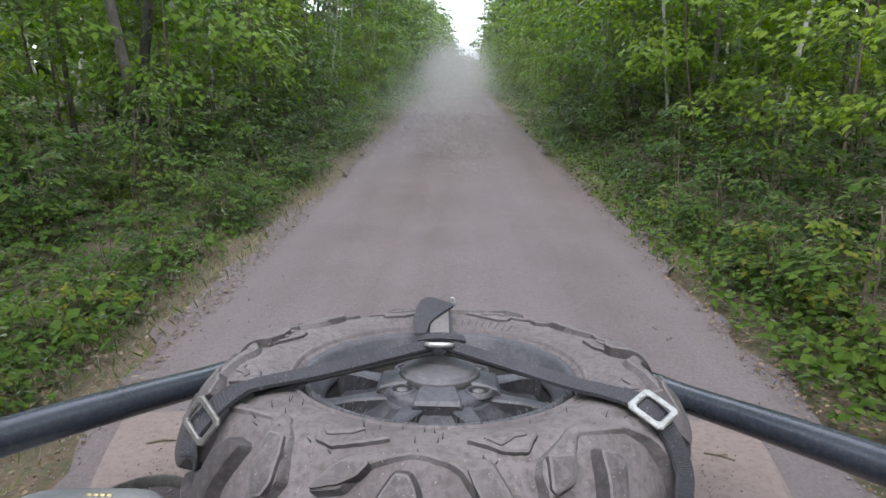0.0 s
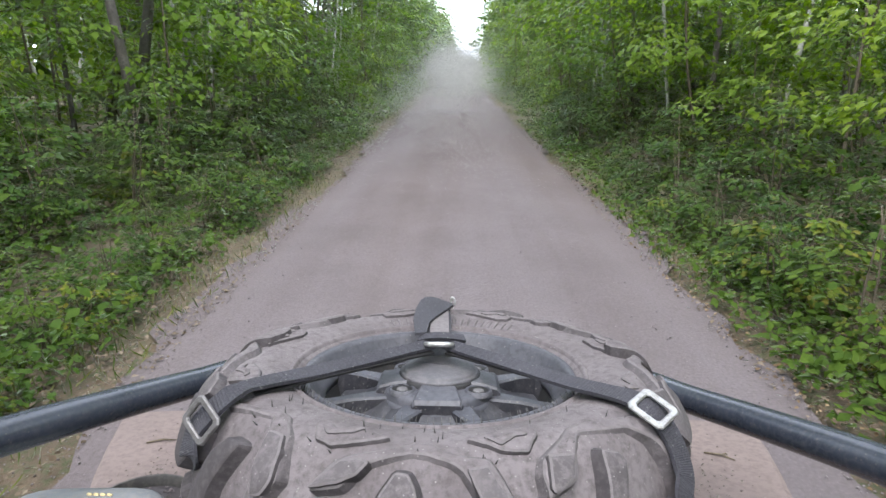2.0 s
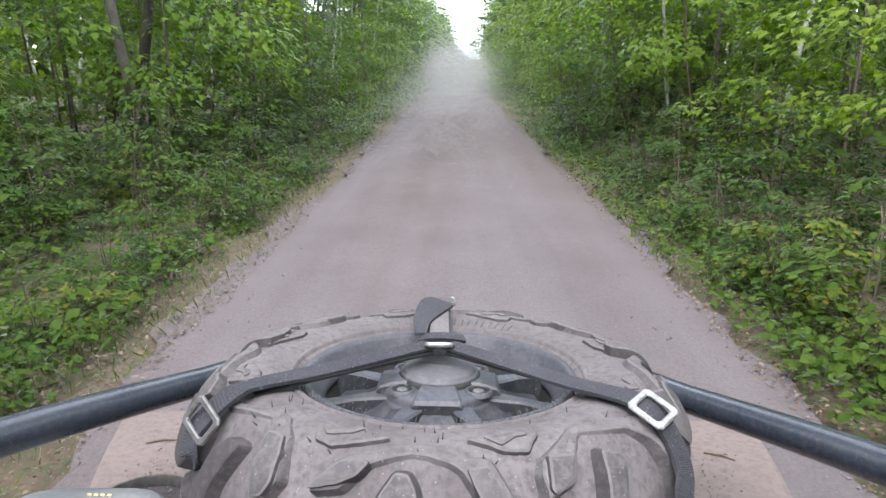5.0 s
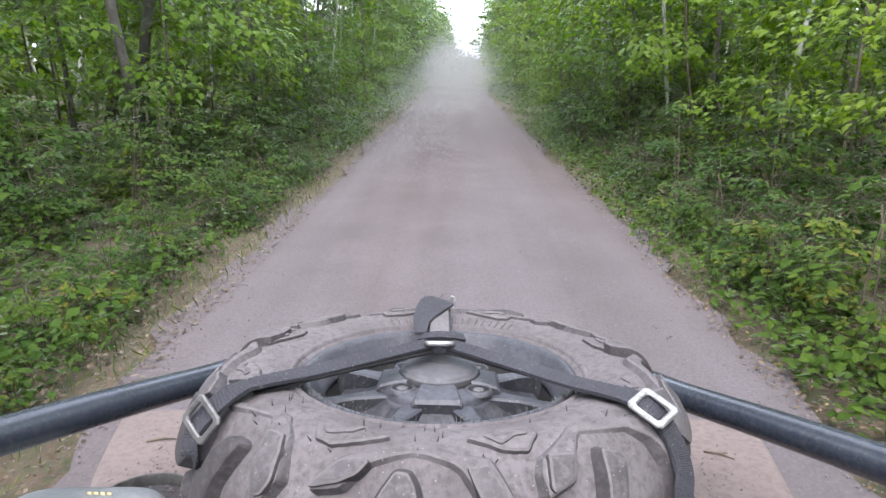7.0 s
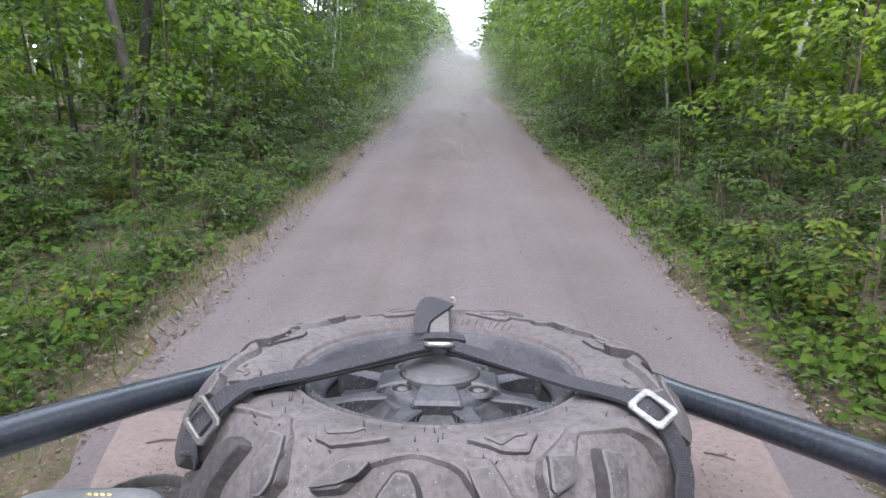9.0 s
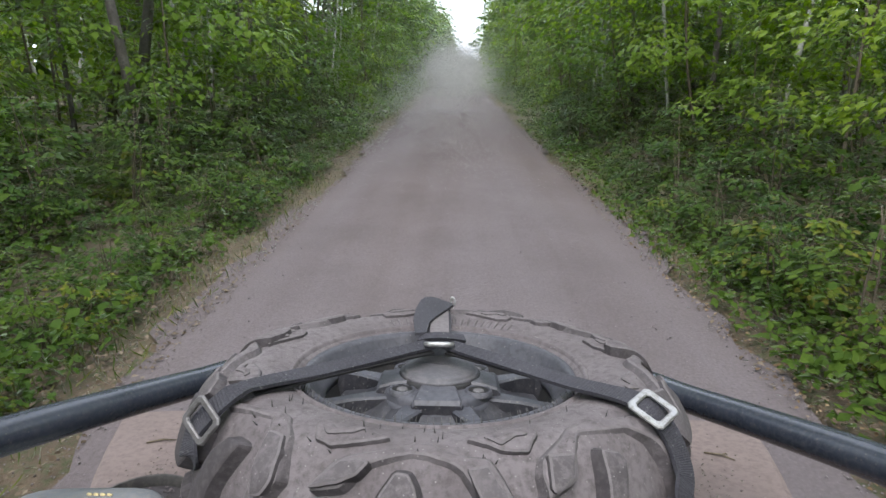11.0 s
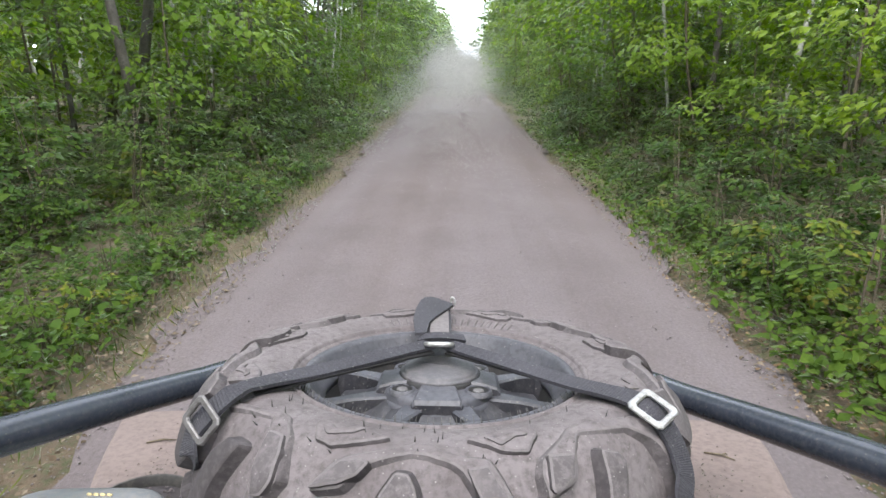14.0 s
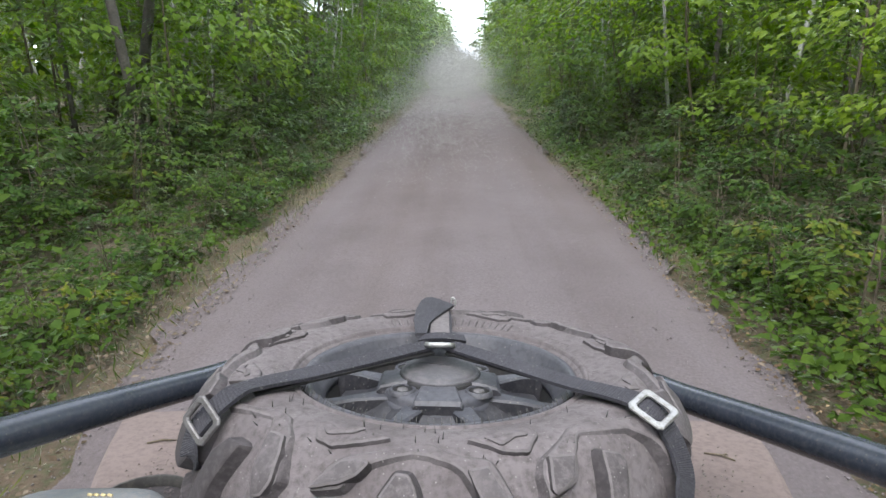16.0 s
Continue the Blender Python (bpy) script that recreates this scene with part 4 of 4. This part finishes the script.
for k in range(4):
    a = radians(50 + 80 * (k % 2) + 180 * (k // 2))
    x, y = 0.003 + 0.068 * math.sin(a), 0.003 - 0.068 * math.cos(a)
    # flat black disc paints the shade round each nut
    part("nut_recess", joined("nut_recess", [lathe([(0.0005, 0.0), (0.0140, 0.0), (0.0142, -0.004)], 28)]), M_SHADE, rim, m=pose(x, y, -0.0120))
    part("lug_nut", joined("lug_nut", [lathe([(0.0, 0.001), (0.007, 0.001), (0.0100, -0.001), (0.0105, -0.004)], 6)], False), M_DULL, rim, "dusty steel lug nut", pose(x, y, -0.0120))
    part("nut_seat", joined("nut_seat", [lathe([(0.0138, -0.004), (0.0142, 0.0012), (0.0150, 0.0022), (0.0172, 0.0022), (0.0185, 0.0010), (0.0195, -0.004)], 28)]), M_FACE, rim, m=pose(x, y, -0.0125))


# ---------------------------------------------------------------- tie-down strap with its buckles
def ribbon(pts, ups, width, thick=0.0022, n=6, rib=0.0):
    """A webbing band along points, flat side along the given ups; it may widen along its way, and ribs of the weave run across it."""
    path, up = smooth_path(pts, n), smooth_path(ups, n)
    first, last = width if type(width) is tuple else (width, width)
    v, f = [], []
    for i, p in enumerate(path):
        d = (path[min(i + 1, len(path) - 1)] - path[max(i - 1, 0)]).normalized()
        side = d.cross(up[i]).normalized()
        top = side.cross(d).normalized()
        half, t_ = 0.5 * (first + (last - first) * min(1.0, 2.2 * i / len(path))), thick + rib * (i % 2)
        v += [p + side * half + top * t_, p - side * half + top * t_, p - side * half - top * thick, p + side * half - top * thick]
    for i in range(len(path) - 1):
        f += [(i * 4 + k, i * 4 + 4 + k, i * 4 + 4 + (k + 1) % 4, i * 4 + (k + 1) % 4) for k in range(4)]
    return mesh_from("webbing", v, f + [(3, 2, 1, 0), tuple(range(len(v) - 4, len(v)))])


def around(angle, r_, z_):
    a = radians(angle)
    return (r_ * math.sin(a), -r_ * math.cos(a), z_)


strap = thing("tie_down_strap", WHEEL.copy(), "black webbing tie-down strap with metal buckles over the spare wheel", "strap")
UP = (0, 0, 1)
# black strips added below the straps stand in for their shadow line
for s_ in (-1, 1):
    part("webbing", ribbon([(s_ * 0.014, 0.022, 0.024), (s_ * 0.10, -0.044, 0.023), (s_ * 0.165, -0.094, 0.022), (s_ * 0.222, -0.140, 0.020)], [(0, -0.3, 1)] * 4, 0.022, 0.0015), M_SHADE, strap, "black strip added under the strap for its shadow")
part("webbing", ribbon([(-0.012, 0.028, 0.031), (-0.10, -0.041, 0.028), (-0.165, -0.091, 0.026), (-0.214, -0.138, 0.029), (-0.236, -0.164, 0.027), (-0.2658, -0.1746, 0.0006), (-0.2788, -0.1786, -0.0194), (-0.2778, -0.1916, -0.0364), around(-57, 0.314, -0.046), around(-57, 0.305, -0.052), around(-57, 0.300, -0.060), around(-57, 0.295, -0.07)],
     [(-0.05, -0.3, 1), (0, -0.3, 1), (0, -0.25, 1), (-0.1, -0.2, 1), (-0.4, -0.5, 0.8), (-0.6, -0.6, 0.5), (-0.65, -0.65, 0.35), (-0.65, -0.7, 0.3), (-0.65, -0.7, 0.25), around(-50, 1, 0.1), around(-54, 1, 0), around(-54, 1, 0)], (0.023, 0.031), n=20, rib=0.00045), M_WEB, strap)
part("webbing", ribbon([(0.010, 0.028, 0.031), (0.09, -0.039, 0.028), (0.167, -0.106, 0.026), (0.201, -0.136, 0.028), (0.227, -0.158, 0.028), (0.2480, -0.1710, 0.0196), (0.2640, -0.1820, -0.0019), (0.2725, -0.1930, -0.0219), (0.2755, -0.2060, -0.0419), (0.2705, -0.2240, -0.0589), around(51, 0.364, -0.10), around(53, 0.356, -0.15), around(53, 0.35, -0.225)],
     [(0.05, -0.3, 1), (0, -0.3, 1), (0, -0.25, 1), (0, -0.2, 1), (0.2, -0.4, 0.9), (0.4, -0.5, 0.7), (0.55, -0.6, 0.55), (0.6, -0.65, 0.4), (0.6, -0.7, 0.3), (0.6, -0.7, 0.25), around(50, 1, 0.1), around(53, 1, 0), around(53, 1, 0)], (0.023, 0.031), n=20, rib=0.00045), M_WEB, strap)
part("webbing", ribbon([(0.0, 0.035, 0.030), (-0.002, 0.16, 0.032), (-0.006, 0.25, 0.034), (-0.006, 0.315, 0.018), (-0.006, 0.350, -0.05), (-0.006, 0.352, -0.14), (-0.006, 0.348, -0.225)],
     [UP, UP, UP, (0, 0.7, 0.7), (0, 1, 0), (0, 1, 0), (0, 1, 0)], 0.036), M_WEB, strap)
part("webbing", ribbon([(-0.001, 0.062, 0.0375), (-0.002, 0.12, 0.038), (-0.003, 0.20, 0.039), (-0.003, 0.24, 0.038)], [UP] * 4, 0.029, 0.0015), M_EDGE, strap, "dust-caked strand of the strap")


def flap(outline_pts, z0, lift, thick):
    """A folded sheet of webbing: an outline in plan, rising towards its fold."""
    n = len(outline_pts)
    v = [Vector((x, y, z0 + lift * max(0, y - 0.1) + dz)) for dz in (0, thick) for x, y in outline_pts]
    return mesh_from("loose_end", v, [tuple(range(n))[::-1], tuple(range(n, 2 * n))] + [(k, (k + 1) % n, n + (k + 1) % n, n + k) for k in range(n)])


part("loose_end", flap([(-0.037, 0.040), (-0.020, 0.045), (-0.0185, 0.100), (-0.010, 0.135), (0.004, 0.172), (0.020, 0.215), (0.017, 0.226), (0.004, 0.240), (-0.008, 0.258), (-0.020, 0.270), (-0.031, 0.268), (-0.039, 0.245), (-0.044, 0.190), (-0.045, 0.128)], 0.0395, 0.02, 0.004), M_WEB, strap, "folded loose end of the strap")
part("loose_end", ribbon([(-0.030, 0.042, 0.034), (-0.012, 0.034, 0.040), (0.008, 0.033, 0.041), (0.036, 0.046, 0.034)], [(-0.4, -0.3, 1), (-0.1, -0.4, 1), (0.1, -0.4, 1), (0.5, -0.3, 1)], 0.014, 0.003), M_WEB, strap, "knotted strap end")


def frame_ring(w, l, bar, thick):
    """A rectangular buckle frame with chamfered edges."""
    v, f = [], []
    for ox, oy, z_ in ((w / 2, l / 2, 0), (w / 2, l / 2, thick * 0.6), (w / 2 - bar * 0.2, l / 2 - bar * 0.2, thick), (w / 2 - bar * 0.8, l / 2 - bar * 0.8, thick), (w / 2 - bar, l / 2 - bar, thick * 0.6), (w / 2 - bar, l / 2 - bar, 0)):
        c_ = min(ox, oy) * 0.22
        v += [Vector((x, y, z_)) for x, y in ((-ox + c_, -oy), (ox - c_, -oy), (ox, -oy + c_), (ox, oy - c_), (ox - c_, oy), (-ox + c_, oy), (-ox, oy - c_), (-ox, -oy + c_))]
    for i in range(6):
        for k in range(8):
            a, b = i * 8 + k, i * 8 + (k + 1) % 8
            c2, d2 = (i + 1) % 6 * 8 + (k + 1) % 8, (i + 1) % 6 * 8 + k
            f.append((a, b, c2, d2))
    return mesh_from("buckle", v, f)


def facing(p, normal, along):
    z = Vector(normal).normalized()
    x = Vector(along)
    x = (x - z * x.dot(z)).normalized()
    return Matrix.Translation(p) @ Matrix((x, z.cross(x), z)).transposed().to_4x4()


buckle = frame_ring(0.046, 0.042, 0.0078, 0.004)
part("buckle", buckle, M_STEEL, strap, "bright square metal buckle", facing((0.2455, -0.1770, 0.0230), (0.08, -0.45, 0.90), (0.688, -0.646, -0.331)))
part("buckle", frame_ring(0.046, 0.041, 0.0075, 0.004), M_DULL, strap, "dusty square metal buckle", facing((-0.2650, -0.1835, 0.0015), (-0.40, -0.86, 0.32), (0.645, -0.568, -0.511)))
part("ring_bar", joined("ring_bar", [tube_data([(-0.020, 0.012, 0.035), (-0.013, 0.006, 0.037), (0.013, 0.006, 0.037), (0.020, 0.012, 0.035)], [0.004] * 4, 8)]), M_STEEL, strap, "bright steel ring joining the straps")
part("wire_hook", joined("wire_hook", [tube_data(smooth_path([(0.020, 0.305, 0.014), (0.016, 0.307, 0.026), (0.017, 0.308, 0.037), (0.022, 0.307, 0.033), (0.023, 0.305, 0.022)]), [0.0022] * 25, 6)]), M_STEEL, strap, "small bright wire hook")

# ---------------------------------------------------------------- the quad bike that carries it all
bike = thing("quad_bike", pose(0, 0.55, 0), "dusty quad bike with black rack tubes and tan dust-covered fenders", "quad bike")
to_bike = bike.matrix_world.inverted()


def bike_part(name, me, material, label=""):
    me.transform(to_bike)
    return part(name, me, material, bike, label)


def wheel_to_world(p):
    return WHEEL @ Vector(p)


rail_pts = [(0.66, -0.62, 0.03), (0.575, -0.40, -0.005), (0.504, -0.19, -0.032), (0.450, -0.04, -0.053), (0.397, 0.105, -0.075), (0.36, 0.24, -0.095), (0.30, 0.33, -0.115), (0.18, 0.365, -0.125)]
right = [wheel_to_world(p) for p in rail_pts]
left = [wheel_to_world((-x * 0.975 + 0.004, y, z + 0.013)) for x, y, z in rail_pts]
path = smooth_path(right + left[::-1], 5)
rail = bike_part("rack_rail", joined("rack_rail", [tube_data(path, [0.0225] * len(path), 20)]), M_TUBE, "scuffed black powder-coated tube")


def slab(points, thick, name):
    """A plate from its outline in the wheel's own axes, with a rounded rolled-down edge."""
    c_ = sum((Vector(p) for p in points), Vector()) / len(points)
    v, f = [], []
    n = len(points)
    for inset, dz in ((0.012, -thick), (0.0, -thick * 0.5), (0.003, -0.006), (0.014, 0.0)):
        v += [wheel_to_world(Vector(p) + (c_ - Vector(p)).normalized() * inset + Vector((0, 0, dz))) for p in points]
    for i in range(3):
        f += [(i * n + k, i * n + (k + 1) % n, (i + 1) * n + (k + 1) % n, (i + 1) * n + k) for k in range(n)]
    return mesh_from(name, v, f + [tuple(range(n))[::-1], tuple(range(3 * n, 4 * n))])


Z = -0.231
bike_part("fender", slab([(0.30, 0.40, Z), (0.54, 0.392, Z), (0.618, 0.383, Z), (0.632, 0.33, Z), (0.622, 0.262, Z), (0.600, 0.17, Z), (0.578, 0.09, Z), (0.53, -0.08, Z), (0.46, -0.3, Z), (0.28, -0.3, Z)], 0.05, "fender"), M_FENDER, "rear fender under a coat of tan dust")
bike_part("fender", slab([(-0.30, 0.40, Z), (-0.28, -0.3, Z), (-0.46, -0.3, Z), (-0.53, -0.04, Z), (-0.552, 0.04, Z), (-0.582, 0.11, Z), (-0.618, 0.22, Z), (-0.651, 0.33, Z), (-0.636, 0.372, Z), (-0.55, 0.385, Z)], 0.05, "fender"), M_FENDER, "rear fender under a coat of tan dust")
bike_part("rack_deck", slab([(0.29, 0.36, Z + 0.002), (0.29, -0.3, Z + 0.002), (-0.29, -0.3, Z + 0.002), (-0.29, 0.36, Z + 0.002)], 0.07, "rack_deck"), M_DARK, "black rack deck under the wheel")
# struts that carry the tube rail, and the running gear below
for x in (-0.36, 0.36):
    bike_part("rail_strut", joined("rail_strut", [tube_data([wheel_to_world((x, 0.235, -0.09)), wheel_to_world((x * 0.9, 0.22, -0.25))], [0.014, 0.014], 10)]), M_TUBE)
bike_part("chassis", joined("chassis", [tube_data([Vector((x, 0.2, 0.52)), Vector((x, 0.7, 0.42)), Vector((x * 0.9, 1.0, 0.70))], [0.025] * 3, 10) for x in (-0.22, 0.22)] + [tube_data([(-0.48, 0.62, 0.31), (0.48, 0.62, 0.31)], [0.03, 0.03], 12), tube_data([(0, 0.62, 0.31), (0, 0.62, 0.72)], [0.05, 0.05], 12)]), M_DARK, "dark tube chassis and axle")
bw = joined("road_wheel", [lathe([(0.10, -0.10), (0.16, -0.11), (0.22, -0.125), (0.28, -0.115), (0.31, -0.08), (0.315, 0), (0.31, 0.08), (0.28, 0.115), (0.22, 0.125), (0.16, 0.11), (0.10, 0.10), (0.02, 0.06), (0.02, -0.06)], 48, True)])
for x in (-0.5, 0.5):
    part("road_wheel", bw, M_TYRE, bike, "dusty road wheel", pose(x, 0.07, 0.355, 0, 90, 0))

# dirt, grit and twigs on the fenders
rg = np.random.default_rng(12)
grit = []
for i in range(620):
    s_ = -1 if i % 2 else 1
    x, y = s_ * (0.36 + abs(rg.normal(0, 0.09))), rg.uniform(-0.02, 0.33)
    if i > 260:
        x, y = (rg.normal(-0.445, 0.045), rg.normal(0.10, 0.06)) if i % 3 else (rg.normal(0.44, 0.04), rg.normal(0.08, 0.06))
    if abs(x) > 0.56:
        continue
    p, k = wheel_to_world((x, y, Z + 0.001)), rg.uniform(0.0009, 0.0032)
    grit.append(([p + Vector(q) * k for q in ((1, 0, 0), (-0.4, 0.9, 0), (-0.6, -0.8, 0), (0.1, 0, 0.8), (0.0, 0.1, -0.4))], [(0, 1, 3), (1, 2, 3), (2, 0, 3), (1, 0, 4), (2, 1, 4), (0, 2, 4)]))
stuff("grit", joined("grit", grit, False), M_GRIT, "loose grit and dried mud crumbs on the fenders", "grit")


def twig(a, b, r_):
    p, q = wheel_to_world((*a, Z + r_)), wheel_to_world((*b, Z + r_))
    mid = (p + q) / 2 + Vector((0.002, 0.003, 0.002))
    ob = solid("twig", joined("twig", [tube_data([p, mid, q], [r_, r_ * 1.2, r_ * 0.6], 6)]), M_TWIG, "broken dry twig lying on the dusty fender", "twig")
    return ob


twig((0.487, 0.232), (0.532, 0.205), 0.0018)
twig((-0.545, 0.222), (-0.495, 0.236), 0.0018)
twig((0.515, 0.222), (0.528, 0.226), 0.0015)

# ---------------------------------------------------------------- grey pack beside the wheel
pack = thing("pack", WHEEL.copy(), "grey nylon pack lashed beside the spare wheel", "pack")


def cushion(name, c_, size, power=0.45, seg=28):
    v, f = [], []
    for i in range(seg // 2 + 1):
        b = -math.pi / 2 + math.pi * i / (seg // 2)
        for k in range(seg):
            a = 2 * math.pi * k / seg
            sg = lambda t: math.copysign(abs(t) ** power, t)
            wob = 1 + 0.03 * math.sin(5 * a + 3 * b)
            v.append(Vector((c_[0] + size[0] * sg(math.cos(b)) * sg(math.cos(a)) * wob, c_[1] + size[1] * sg(math.cos(b)) * sg(math.sin(a)) * wob, c_[2] + size[2] * sg(math.sin(b)))))
    for i in range(seg // 2):
        f += [(i * seg + k, i * seg + (k + 1) % seg, (i + 1) * seg + (k + 1) % seg, (i + 1) * seg + k) for k in range(seg)]
    return joined(name, [(v, f)])


part("bag", cushion("bag", (-0.440, -0.192, -0.180), (0.118, 0.12, 0.055), 0.6), M_PACK, pack)
for i in range(4):
    part("print_bar", joined("print_bar", [tube_data([(-0.440 + 0.0085 * i, -0.125, -0.127), (-0.434 + 0.0085 * i, -0.127, -0.127)], [0.002, 0.002], 5)]), M_MARK, pack, "small tan printed bar")

# ---------------------------------------------------------------- open black tub with dirt in it, beside the pack
tub = thing("round_tub", WHEEL @ pose(-0.424, -0.022, Z + 0.001) @ Matrix.Scale(1.15, 4), "open black plastic tub half full of dirt on the fender", "tub")
part("wall", joined("wall", [lathe([(0.050, 0.0), (0.0565, 0.022), (0.0575, 0.031), (0.0590, 0.0328), (0.0600, 0.031), (0.0595, 0.026), (0.053, 0.0)], 48, True)]), M_DARK, tub)
part("dirt", joined("dirt", [lathe([(0.0, 0.026), (0.03, 0.0235), (0.055, 0.018)], 24)]), M_SIDE, tub, "grey dry dirt")
rd = np.random.default_rng(3)
crumbs = []
for i in range(110):
    a, q, k = rd.uniform(0, 6.28), 0.045 * rd.uniform(0, 1) ** 0.5, rd.uniform(0.0012, 0.003)
    p = tub.matrix_world @ Vector((q * math.cos(a), q * math.sin(a), 0.0245))
    crumbs.append(([p + Vector(v) * k for v in ((1, 0, 0), (-0.4, 0.9, 0), (-0.6, -0.8, 0), (0.1, 0, 0.8), (0.0, 0.1, -0.6))], [(0, 1, 3), (1, 2, 3), (2, 0, 3), (1, 0, 4), (2, 1, 4), (0, 2, 4)]))
stuff("pale_crumbs", joined("pale_crumbs", crumbs, False), M_STONE, "pale crumbs of dry mud in the tub", "grit")
